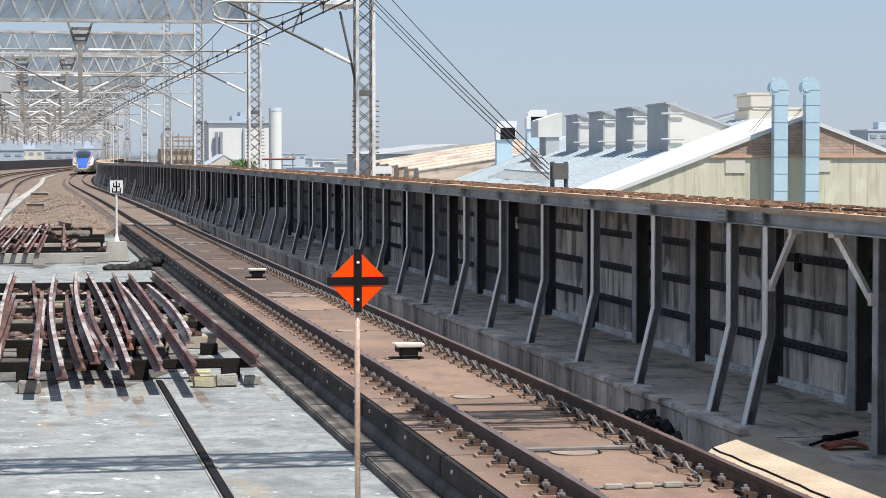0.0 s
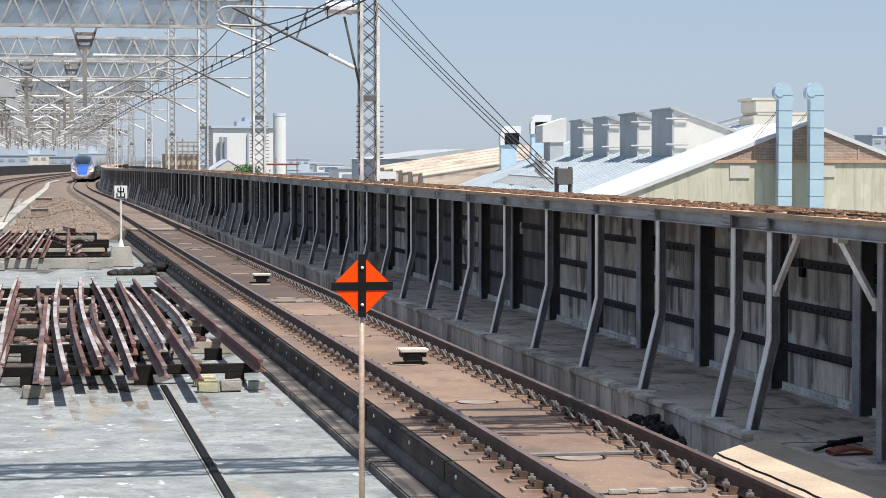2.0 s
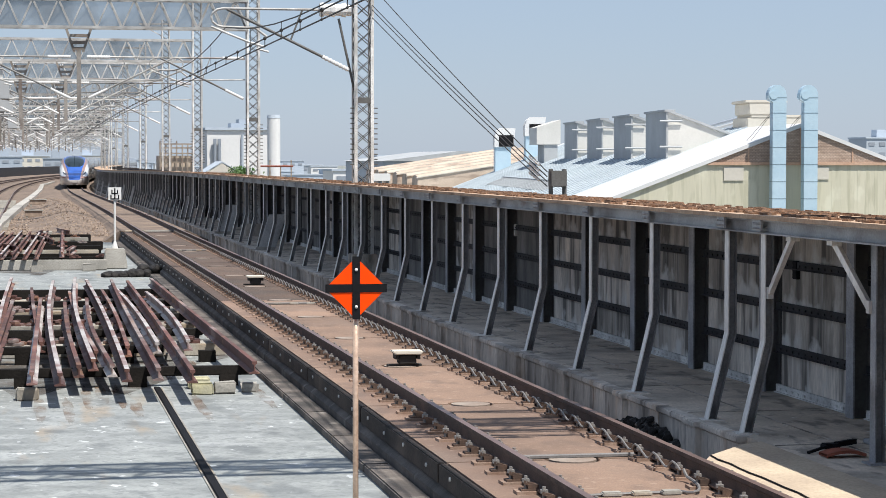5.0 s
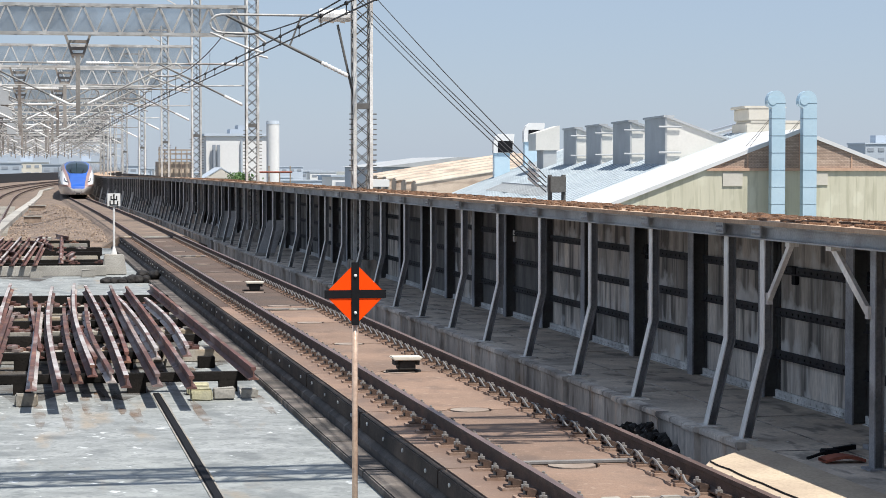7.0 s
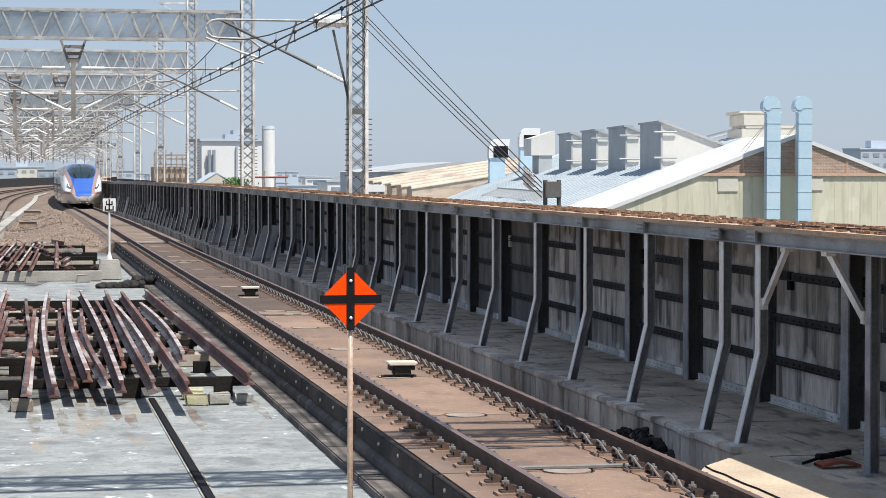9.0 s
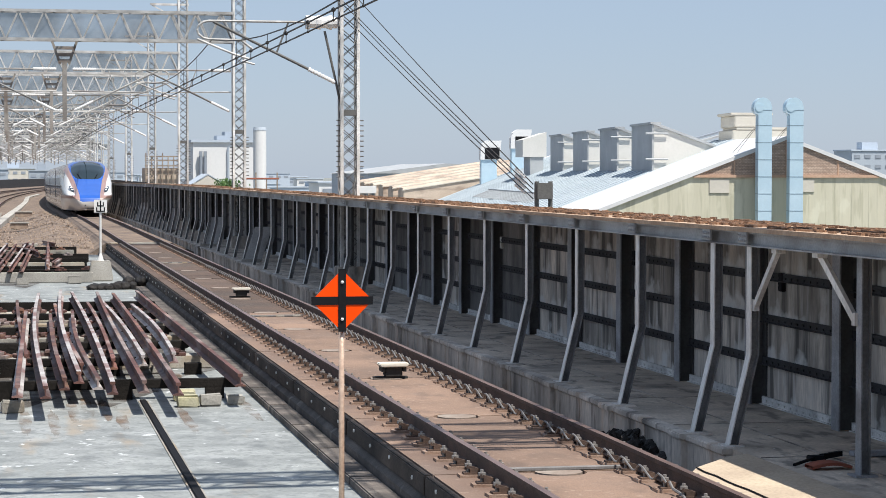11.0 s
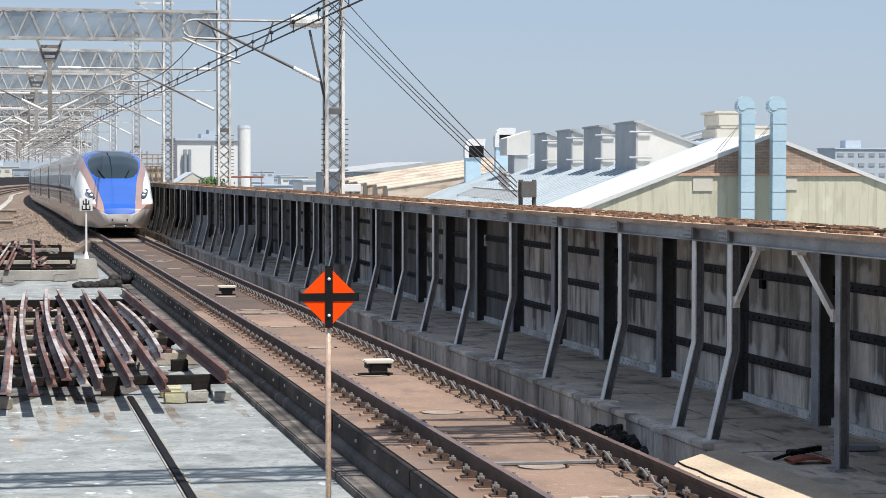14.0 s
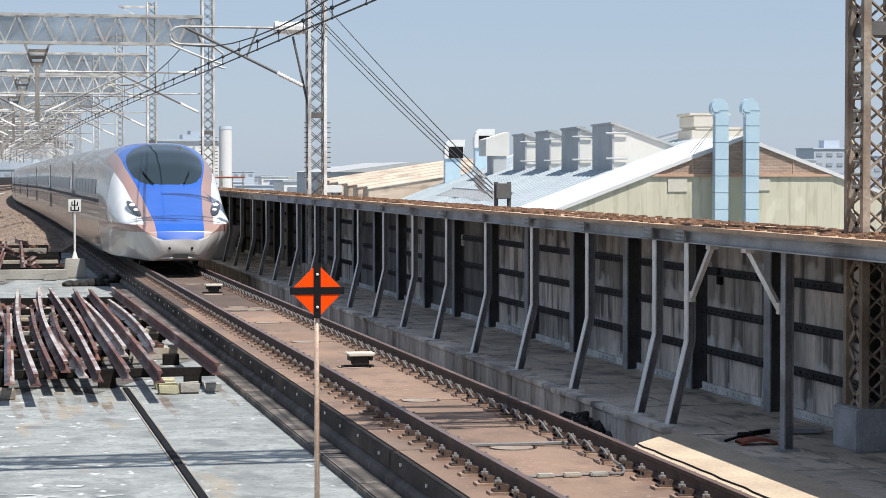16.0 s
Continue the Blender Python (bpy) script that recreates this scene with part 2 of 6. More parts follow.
# White car body greyed: the shade on its side is in the colour.
M["trainbody"] = mat("train_body_shaded", (0.41, 0.395, 0.375), (0.36, 0.345, 0.33), 0.22, 0.5, 0.6, 20, 0.0, coat=0.3, grain=0.12)
M["trainblue"] = mat("train_blue", (0.02, 0.105, 0.46), (0.017, 0.092, 0.41), 0.22, 0, 1, 20, 0.0, coat=0.5, grain=0.12)
M["trainblue2"] = mat("train_roof_blue", (0.35, 0.42, 0.52), None, 0.35, 0, 1, 20, 0.0, coat=0.3, grain=0.12)
M["traindark"] = mat("train_dark_line", (0.05, 0.05, 0.065), None, 0.6, 0, 1, 20, 0.0)
M["copper"] = mat("train_copper", (0.34, 0.215, 0.185), (0.30, 0.19, 0.16), 0.35, 0.0, 1, 20, 0.0, coat=0.4, grain=0.12)
M["glass"] = mat("windscreen_glass", (0.012, 0.024, 0.028), (0.01, 0.02, 0.024), 0.06, 0, 1, 20, 0.0, coat=0.35, grain=0.12)
M["trainglass"] = mat("car_window_glass", (0.25, 0.25, 0.25), None, 0.3, 0, 1, 20, 0.0, grain=0.1)
M["trainglass"].node_tree.nodes["Principled BSDF"].inputs["Specular IOR Level"].default_value = 0.15
M["undergear"] = mat("undergear_dark", (0.04, 0.038, 0.036), None, 0.8, 0.1, 3, 30, 0.1)
M["lampglass"] = mat("headlight_glass", (0.03, 0.03, 0.03), None, 0.08, 0, 1, 20, 0.0, coat=1.0)
M["lens"] = mat("headlight_lens", (1.0, 0.97, 0.9), (1.0, 0.97, 0.9), 0.2, 0, 1, 20, 0.0, emit=0.6)
M["net"] = mat("safety_net", (0.20, 0.215, 0.23), (0.09, 0.1, 0.11), 0.9, 0, 0.8, 12, 0.0, vary=0.2)


def patchy(m, low, high):
    """Thin and dense patches in a woven net."""
    nt, n = m.node_tree, m.node_tree.nodes
    cloud = n.new("ShaderNodeTexNoise")
    cloud.inputs["Scale"].default_value, cloud.inputs["Detail"].default_value = 0.5, 6
    nt.links.new(n["Mapping"].outputs["Vector"], cloud.inputs["Vector"])
    r = n.new("ShaderNodeMapRange")
    r.inputs["From Min"].default_value, r.inputs["From Max"].default_value = 0.4, 0.62
    r.inputs["To Min"].default_value, r.inputs["To Max"].default_value = low, high
    nt.links.new(cloud.outputs["Fac"], r.inputs["Value"])
    nt.links.new(r.outputs["Result"], n["Principled BSDF"].inputs["Alpha"])


patchy(M["net"], 0.24, 0.46)
M["brownroof"] = mat("tan_ribs", (0.60, 0.49, 0.385), (0.46, 0.365, 0.285), 0.85, 0, 0.5, 8, 0.1, grain=0.2,
                     streaks=(((0.24, 0.18, 0.14), 0.6, 0.8, (0.6, 1, 2.5), (0.52, 0.64)),))
M["farwhite"] = mat("far_white_wall", (0.73, 0.72, 0.70), (0.66, 0.655, 0.64), 0.8, 0, 0.1, 3, 0.0, grain=0.12)
# Both far tones are paled and blued: distance haze put into the colour.
M["fargrey"] = mat("hazed_grey_wall", (0.44, 0.49, 0.54), (0.38, 0.43, 0.49), 0.8, 0, 0.05, 2, 0.0, vary=0.25, grain=0.12)
M["fardark"] = mat("hazed_far_window", (0.3, 0.33, 0.37), None, 0.4, 0, 0.1, 2, 0.0, grain=0.12)
M["leaf"] = mat("shrub_leaf", (0.10, 0.20, 0.05), (0.06, 0.12, 0.03), 0.7, 0, 2, 20, 0.2)
M["trough"] = mat("pale_trough_concrete", (0.50, 0.475, 0.43), (0.36, 0.34, 0.305), 0.9, 0, 0.8, 20, 0.2, (0.3, 0.26, 0.22), 0.25, vary=0.15)
M["boardgrey"] = mat("leaning_board_grey", (0.58, 0.58, 0.56), (0.42, 0.42, 0.41), 0.8, 0, 1.5, 25, 0.2, (0.2, 0.19, 0.18), 0.3, vary=0.2)
M["grout"] = mat("joint_grout", (0.29, 0.225, 0.18), (0.2, 0.15, 0.12), 0.9, 0, 3, 40, 0.2, (0.4, 0.35, 0.3), 0.3)
M["yellow"] = mat("yellow_lichen", (0.46, 0.43, 0.27), (0.36, 0.34, 0.24), 0.9, 0, 5, 40, 0.2)
M["redpaint"] = mat("red_oxide", (0.32, 0.09, 0.05), (0.24, 0.07, 0.04), 0.8, 0, 3, 30, 0.1)
M["cream2"] = mat("cream_sheet", (0.62, 0.58, 0.5), (0.54, 0.5, 0.43), 0.8, 0, 0.5, 8, 0.05, grain=0.12)
M["rustmast"] = mat("rusty_mast_steel", (0.44, 0.37, 0.29), (0.22, 0.165, 0.125), 0.75, 0.1, 2, 30, 0.2, (0.32, 0.29, 0.25), 0.3)
for key in ("trainbody", "traindark"):
    M[key].node_tree.nodes["Principled BSDF"].inputs["Specular IOR Level"].default_value = 0.2
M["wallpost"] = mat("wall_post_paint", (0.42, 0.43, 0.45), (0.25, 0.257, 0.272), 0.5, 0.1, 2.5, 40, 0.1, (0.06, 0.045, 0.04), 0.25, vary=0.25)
# Darker tone for canopy post webs: recess shade put into the colour.
M["webshade"] = mat("shaded_post_web", (0.26, 0.255, 0.25), (0.14, 0.137, 0.134), 0.55, 0.1, 2.5, 40, 0.1, (0.05, 0.045, 0.042), 0.3)
M["footrail"] = mat("pale_foot_rail", (0.78, 0.77, 0.74), (0.52, 0.515, 0.5), 0.7, 0.1, 2.5, 40, 0.1, (0.09, 0.08, 0.075), 0.35)
M["beam"] = mat("beam_steel_paint", (0.46, 0.46, 0.455), (0.30, 0.295, 0.29), 0.5, 0.1, 1.5, 40, 0.1, (0.07, 0.05, 0.042), 0.35,
                streaks=(((0.16, 0.08, 0.05), 0.6, 3.0, (1, 0.4, 1), (0.6, 0.7)),))

# Darker, browner version of the slab concrete for the farther slabs.
M["darkslab"] = mat("dark_slab_concrete", (0.135, 0.092, 0.07), (0.09, 0.063, 0.05), 0.95, 0, 0.6, 60, 0.3, (0.085, 0.068, 0.058), 0.36, vary=0.15,
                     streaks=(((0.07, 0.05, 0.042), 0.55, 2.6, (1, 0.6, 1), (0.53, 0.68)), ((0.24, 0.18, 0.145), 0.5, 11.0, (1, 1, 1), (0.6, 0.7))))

M["blackpanel"] = mat("dark_wall_panel", (0.24, 0.225, 0.205), (0.075, 0.071, 0.067), 0.9, 0, 1.6, 25, 0.2, (0.16, 0.155, 0.15), 0.3, vary=0.3, stretch=(1, 1.4, 0.3))


def rail_dust(m):
    """Brown brake dust lying on the concrete along both rails."""
    nt, n = m.node_tree, m.node_tree.nodes
    b = n["Principled BSDF"]
    xyz = n.new("ShaderNodeSeparateXYZ")
    nt.links.new(n["Texture Coordinate"].outputs["Object"], xyz.inputs[0])
    sock = xyz.outputs["X"]
    for op, value in (("ABSOLUTE", 0), ("SUBTRACT", 0.8), ("ABSOLUTE", 0)):
        k = n.new("ShaderNodeMath")
        k.operation = op
        k.inputs[1].default_value = value
        nt.links.new(sock, k.inputs[0])
        sock = k.outputs[0]
    near = n.new("ShaderNodeMapRange")
    near.inputs["From Min"].default_value, near.inputs["From Max"].default_value = 0.42, 0.1
    near.inputs["To Max"].default_value = 0.75
    nt.links.new(sock, near.inputs["Value"])
    cloud = n.new("ShaderNodeTexNoise")
    cloud.inputs["Scale"].default_value = 3.5
    nt.links.new(n["Texture Coordinate"].outputs["Object"], cloud.inputs["Vector"])
    both = n.new("ShaderNodeMath")
    both.operation = "MULTIPLY"
    nt.links.new(near.outputs["Result"], both.inputs[0])
    nt.links.new(cloud.outputs["Fac"], both.inputs[1])
    x = n.new("ShaderNodeMix")
    x.data_type = "RGBA"
    nt.links.new(both.outputs[0], x.inputs["Factor"])
    nt.links.new(b.inputs["Base Color"].links[0].from_socket, x.inputs["A"])
    x.inputs["B"].default_value = (0.1, 0.052, 0.036, 1)
    nt.links.new(x.outputs["Result"], b.inputs["Base Color"])


rail_dust(M["slab"])
rail_dust(M["darkslab"])


def lime_foot(m):
    """White lime that has risen from the lower edge of each panel, with a ragged outline."""
    nt, n = m.node_tree, m.node_tree.nodes
    b = n["Principled BSDF"]
    xyz = n.new("ShaderNodeSeparateXYZ")
    nt.links.new(n["Texture Coordinate"].outputs["Object"], xyz.inputs[0])
    cloud = n.new("ShaderNodeTexNoise")
    cloud.inputs["Scale"].default_value = 2.6
    cloud.inputs["Detail"].default_value = 5
    place = n["Mapping"].inputs["Vector"].links[0].from_socket
    nt.links.new(place, cloud.inputs["Vector"])
    fall = n.new("ShaderNodeMath")
    fall.operation = "MULTIPLY_ADD"
    fall.inputs[1].default_value, fall.inputs[2].default_value = -0.75, 0.16
    nt.links.new(xyz.outputs["Z"], fall.inputs[0])
    total = n.new("ShaderNodeMath")
    nt.links.new(cloud.outputs["Fac"], total.inputs[0])
    nt.links.new(fall.outputs[0], total.inputs[1])
    cut = n.new("ShaderNodeMapRange")
    cut.inputs["From Min"].default_value, cut.inputs["From Max"].default_value = 0.56, 0.72
    cut.inputs["To Max"].default_value = 0.8
    nt.links.new(total.outputs[0], cut.inputs["Value"])
    x = n.new("ShaderNodeMix")
    x.data_type = "RGBA"
    nt.links.new(cut.outputs["Result"], x.inputs["Factor"])
    nt.links.new(b.inputs["Base Color"].links[0].from_socket, x.inputs["A"])
    x.inputs["B"].default_value = (0.66, 0.65, 0.62, 1)
    nt.links.new(x.outputs["Result"], b.inputs["Base Color"])


lime_foot(M["panel"])
for key in ("orange", "wood", "black", "bag", "hpost", "gapshade", "plank"):
    M[key].node_tree.nodes["Principled BSDF"].inputs["Specular IOR Level"].default_value = 0.15


# ---- mesh helpers ----
def box(bm, x0, x1, y0, y1, z0, z1, m=None, bevel=0.0):
    c = Matrix.Translation(((x0 + x1) / 2, (y0 + y1) / 2, (z0 + z1) / 2)) @ Matrix.Diagonal((abs(x1 - x0), abs(y1 - y0), abs(z1 - z0), 1))
    vs = bmesh.ops.create_cube(bm, size=1.0, matrix=(m @ c) if m else c)["verts"]
    if bevel:
        es = list({e for v in vs for e in v.link_edges})
        bmesh.ops.bevel(bm, geom=es, offset=bevel, segments=2, affect="EDGES")


def tube(bm, a, b, r, n=8, r2=None):
    a, b = Vector(a), Vector(b)
    d = b - a
    m = Matrix.Translation((a + b) / 2) @ d.to_track_quat("Z", "Y").to_matrix().to_4x4()
    bmesh.ops.create_cone(bm, cap_ends=True, segments=n, radius1=r, radius2=r if r2 is None else r2, depth=d.length, matrix=m)


def bar(bm, a, b, w, h):
    """A square bar from a to b."""
    a, b = Vector(a), Vector(b)
    d = b - a
    m = Matrix.Translation((a + b) / 2) @ d.to_track_quat("Z", "Y").to_matrix().to_4x4()
    bmesh.ops.create_cube(bm, size=1.0, matrix=m @ Matrix.Diagonal((w, h, d.length, 1)))


def sweep(bm, pts, prof, closed=True):
    """Sweeps a profile of (across, up) along points; across lies in the ground plane."""
    rings = []
    for i, p in enumerate(pts):
        p = Vector(p)
        d = Vector(pts[min(i + 1, len(pts) - 1)]) - Vector(pts[max(i - 1, 0)])
        side = Vector((d.y, -d.x, 0)).normalized()
        rings.append([bm.verts.new(p + side * u + Vector((0, 0, v))) for u, v in prof])
    k = len(prof)
    for a, b in zip(rings, rings[1:]):
        for j in range(k if closed else k - 1):
            bm.faces.new((a[j], a[(j + 1) % k], b[(j + 1) % k], b[j]))
    if closed:
        bm.faces.new(list(reversed(rings[0])))
        bm.faces.new(rings[-1])


def pipe(bm, pts, r, n=8):
    """A round tube along points, with rounded joints."""
    rings = []
    for i, p in enumerate(pts):
        p = Vector(p)
        d = (Vector(pts[min(i + 1, len(pts) - 1)]) - Vector(pts[max(i - 1, 0)])).normalized()
        ref = Vector((0, 0, 1)) if abs(d.z) < 0.9 else Vector((0, 1, 0))
        u = d.cross(ref).normalized()
        v = u.cross(d)
        rings.append([bm.verts.new(p + (u * math.cos(2 * math.pi * j / n) + v * math.sin(2 * math.pi * j / n)) * r) for j in range(n)])
    for a, b in zip(rings, rings[1:]):
        for j in range(n):
            bm.faces.new((a[j], a[(j + 1) % n], b[(j + 1) % n], b[j]))
    bm.faces.new(list(reversed(rings[0])))
    bm.faces.new(rings[-1])


def meshed(bm, name, material, smooth=False):
    bmesh.ops.recalc_face_normals(bm, faces=bm.faces)
    me = bpy.data.meshes.new(name)
    bm.to_mesh(me)
    bm.free()
    for x in (material if isinstance(material, (list, tuple)) else [material]):
        me.materials.append(x)
    if smooth:
        for p in me.polygons:
            p.use_smooth = True
    return me


def part(name, bm, material, parent=None, label="", smooth=False):
    ob = new(name, meshed(bm, name, material, smooth))
    ob.parent = parent
    if label:
        tagged(ob, label)
    return ob


def thing(name, label, category, group="", at=(0, 0, 0), kind=""):
    ob = new(name)
    ob.location = at
    return tagged(ob, label, category, group, kind)


def shared(name, me, parent, loc=(0, 0, 0), rot=(0, 0, 0)):
    ob = new(name, me)
    ob.parent, ob.location, ob.rotation_euler = parent, loc, rot
    return ob


BM = bmesh.new

# ---- the line: straight, then a slight bend and dip far off ----
def bend(y):
    return 0.0022 * max(0.0, y - 85) + max(0.0, y - 205) ** 2 / (2 * 2650)


def dip(y):
    s = min(max((y - 95) / 150, 0), 1)
    return -0.45 * s * s * (3 - 2 * s)


def on_line(x, y, z):
    return (x + bend(y), y, z + dip(y))


def line(x, z, y0, y1, step=10.0):
    n = max(2, int((y1 - y0) / step) + 1)
    return [on_line(x, y0 + (y1 - y0) * i / (n - 1), z) for i in range(n)]


TC = 5.07  # track centre

# ---- ground and deck ----
bm = BM()
box(bm, -3500, 3500, -600, 4800, -10.5, -9.5)
tagged(part("ground", bm, M["land"]), "flat built-up land stretching to the horizon", "ground", kind="structure")
bm = BM()
sweep(bm, line(0, 0, -12, 640, 12), [(-16, -0.62), (3.74, -0.62), (3.74, -1.6), (-16, -1.6)])
tagged(part("pavement", bm, M["deck"]), "pale grey stained concrete viaduct deck", "deck", kind="structure")
bm = BM()
sweep(bm, line(0, 0, -12, 640, 12), [(3.744, -0.66), (9.4, -0.66), (9.4, -1.9), (3.744, -1.9)])
tagged(part("floor", bm, M["bed"]), "dark concrete viaduct trough under the track", "viaduct", kind="structure")

# ---- slab track ----
track = thing("railway_track", "slab track with brown rails and rusty fasteners", "railway track", kind="structure")
bm = BM()
sweep(bm, line(TC, 0, 2, 87, 10), [(-1.33, -0.64), (-1.33, -0.46), (-1.24, -0.39), (1.3, -0.39), (1.3, -0.64)])
part("track_bed", bm, M["bed"], track)
RAIL = [(-0.0325, 0), (0.0325, 0), (0.034, -0.035), (0.009, -0.05), (0.009, -0.135), (0.072, -0.16), (0.072, -0.174),
        (-0.072, -0.174), (-0.072, -0.16), (-0.009, -0.135), (-0.009, -0.05), (-0.034, -0.035)]


def rail(name, pts, parent, mats, label=""):
    bm = BM()
    sweep(bm, pts, RAIL)
    for f in bm.faces:
        if f.normal.length == 0:
            f.normal_update()
    bm.normal_update()
    for f in bm.faces:
        f.material_index = 1 if abs(f.normal.z) > 0.9 and f.calc_center_median().z > pts[0][2] - 0.02 + min(0, dip(f.calc_center_median().y)) else 0
    return part(name, bm, mats, parent, label)


for sx in (-0.757, 0.757):
    rail("rail", line(TC + sx, 0, 3, 520, 6), track, [M["rail"], M["railtop"]])

# ---- the sheltered walkway behind the track ----
WZ = -0.23
walkway = thing("walkway", "grey concrete walkway behind the track", "walkway", kind="structure")
bm = BM()
sweep(bm, line(0, 0, -8, 420, 12), [(7.3, WZ), (9.3, WZ), (9.3, -0.66), (7.3, -0.66)])
part("slab", bm, M["walk"], walkway)


POST_Y = [22.95 - 3.0 * 1.45, 21.75] + [22.95 + 2.93 * i for i in range(0, 110)]
roof = thing("walkway_canopy", "long low canopy with a rust-covered roof over the walkway", "canopy", kind="structure")
bm = BM()
sweep(bm, line(0, 0, -6, 420, 12), [(7.46, 2.045), (9.35, 1.99), (9.35, 1.94), (7.46, 2.0)])
part("roof_sheet", bm, [M["roofrust"]], roof)
bm = BM()
sweep(bm, line(0, 0, -6, 420, 12), [(7.5, 1.997), (7.62, 1.997), (7.62, 1.982), (7.567, 1.982), (7.567, 1.865), (7.66, 1.865), (7.66, 1.85), (7.5, 1.85), (7.5, 1.865), (7.555, 1.865), (7.555, 1.982), (7.5, 1.982)])
part("front_beam", bm, M["beam"], roof)

wall = thing("wall_east", "sooty grey panelled noise barrier wall with steel posts", "wall", kind="structure")
# near-black backing: deep shade in the panel gaps put into its colour
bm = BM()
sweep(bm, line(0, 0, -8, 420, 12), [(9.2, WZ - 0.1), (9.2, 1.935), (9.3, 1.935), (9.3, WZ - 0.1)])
part("backing", bm, M["gapshade"], wall)

# ---- canopy posts: upright above, kinked towards the track at the foot ----
def post_mesh(tall=False):
    bm = BM()
    w, d, t = 0.1, 0.13, 0.014
    if tall:
        rows = [(0.0, WZ), (0.0, 1.85)]
    else:
        rows = [(-0.23, WZ), (0.0, 0.73), (0.0, 1.85)]
    for (xa, za), (xb, zb) in zip(rows, rows[1:]):
        for u0, u1, v0, v1 in ((-w / 2, -w / 2 + t, -d / 2, d / 2), (w / 2 - t, w / 2, -d / 2, d / 2), (-w / 2 + t, w / 2 - t, -t / 2, t / 2)):
            lo = [bm.verts.new((xa + u, v, za)) for u, v in ((u0, v0), (u1, v0), (u1, v1), (u0, v1))]
            hi = [bm.verts.new((xb + u, v, zb)) for u, v in ((u0, v0), (u1, v0), (u1, v1), (u0, v1))]
            for j in range(4):
                bm.faces.new((lo[j], lo[(j + 1) % 4], hi[(j + 1) % 4], hi[j]))
            bm.faces.new(lo)
            bm.faces.new(hi)
            # all but the track-side flange takes the tone with painted-in shade
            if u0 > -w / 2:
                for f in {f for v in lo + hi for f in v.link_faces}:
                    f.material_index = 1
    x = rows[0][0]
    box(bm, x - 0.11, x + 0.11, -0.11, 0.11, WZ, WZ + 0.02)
    return meshed(bm, "post", [M["post"], M["webshade"]])


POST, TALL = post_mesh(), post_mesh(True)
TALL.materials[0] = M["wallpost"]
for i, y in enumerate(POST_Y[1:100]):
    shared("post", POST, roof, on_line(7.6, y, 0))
for y in (19.35, 16.4, 13.4):
    shared("post", TALL, roof, on_line(7.85, y, 0))

# kerb with a pilaster under every post
KERB_BAY = BM()
box(KERB_BAY, 7.22, 7.34, -1.46, 1.46, -0.66, WZ - 0.06, bevel=0.012)
box(KERB_BAY, 7.185, 7.345, -1.46, 1.46, WZ - 0.06, WZ + 0.008, bevel=0.012)
box(KERB_BAY, 7.15, 7.5, -0.17, 0.17, -0.66, WZ - 0.03, bevel=0.012)
box(KERB_BAY, 7.12, 7.5, -0.22, 0.22, WZ - 0.05, WZ + 0.016, bevel=0.012)
KERB = meshed(KERB_BAY, "kerb", M["kerb"])
for y in POST_Y[2:98]:
    shared("kerb", KERB, walkway, on_line(0, y, 0))

# wall bays: steel posts with webs darkened for shade, cross rails and sooty panels
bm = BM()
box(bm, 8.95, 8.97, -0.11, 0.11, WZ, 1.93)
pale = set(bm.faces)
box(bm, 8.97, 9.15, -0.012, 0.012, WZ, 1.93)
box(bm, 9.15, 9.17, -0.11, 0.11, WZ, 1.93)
# web and rear flange go dark: recess shade is in the colour
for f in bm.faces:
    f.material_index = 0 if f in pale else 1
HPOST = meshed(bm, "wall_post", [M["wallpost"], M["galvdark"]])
bm = BM()
box(bm, 9.12, 9.17, -1.3, 1.22, 0, 0.49, bevel=0.01)
PANEL = meshed(bm, "panel", M["panel"])
# dark copy: in bays below 4 it paints the canopy and mast shade
DARK_PANEL = PANEL.copy()
DARK_PANEL.materials[0] = M["blackpanel"]
bm = BM()
box(bm, 9.08, 9.11, -1.3, 1.3, 0, 0.10)
box(bm, 9.05, 9.08, -1.3, 1.3, 0, 0.012)
for k in range(12):
    box(bm, 9.068, 9.082, -1.2 + k * 0.21, -1.13 + k * 0.21, 0.035, 0.06)
CROSS = meshed(bm, "cross_rail", M["hpost"])
FOOT = CROSS.copy()
FOOT.name = "foot_rail"
FOOT.materials[0] = M["footrail"]
for i in range(0, 90):
    y = 19.95 + 2.93 * i - 2.93 * 4
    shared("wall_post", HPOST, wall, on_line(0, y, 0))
    if i < 50:
        for k in range(4):
            shared("panel", PANEL if 3 < i < 10 or i in (12, 15, 19, 26) else DARK_PANEL, wall, on_line(0, y + 1.465, WZ + 0.02 + 0.525 * k))
        for k in range(5):
            shared("cross_rail", CROSS if k else FOOT, wall, on_line(0, y + 1.465, WZ + 0.004 + 0.52 * k - (0.03 if k else 0.0)))

# ---- catenary masts and portals ----
def lattice(legs, bm2, x, y, z0, z1, w, leg=0.06, pitch=0.5, thin=0.016, cross=False):
    h = w / 2
    for sx in (-h, h):
        for sy in (-h, h):
            box(legs[(sx > 0) * 2 + (sy > 0)], x + sx - leg / 2, x + sx + leg / 2, y + sy - leg / 2, y + sy + leg / 2, z0, z1)
    z, s = z0, 1
    while z < z1 - pitch / 2:
        zz = min(z + pitch, z1)
        for c in ((s, -s) if cross else (s,)):
            for sy in (-h, h):
                bar(bm2, (x - h * c, y + sy, z), (x + h * c, y + sy, zz), 0.055, thin)
            for sx in (-h, h):
                bar(bm2, (x + sx, y - h * c, z), (x + sx, y + h * c, zz), thin, 0.055)
        z, s = zz, -s


MAST_X = 8.55
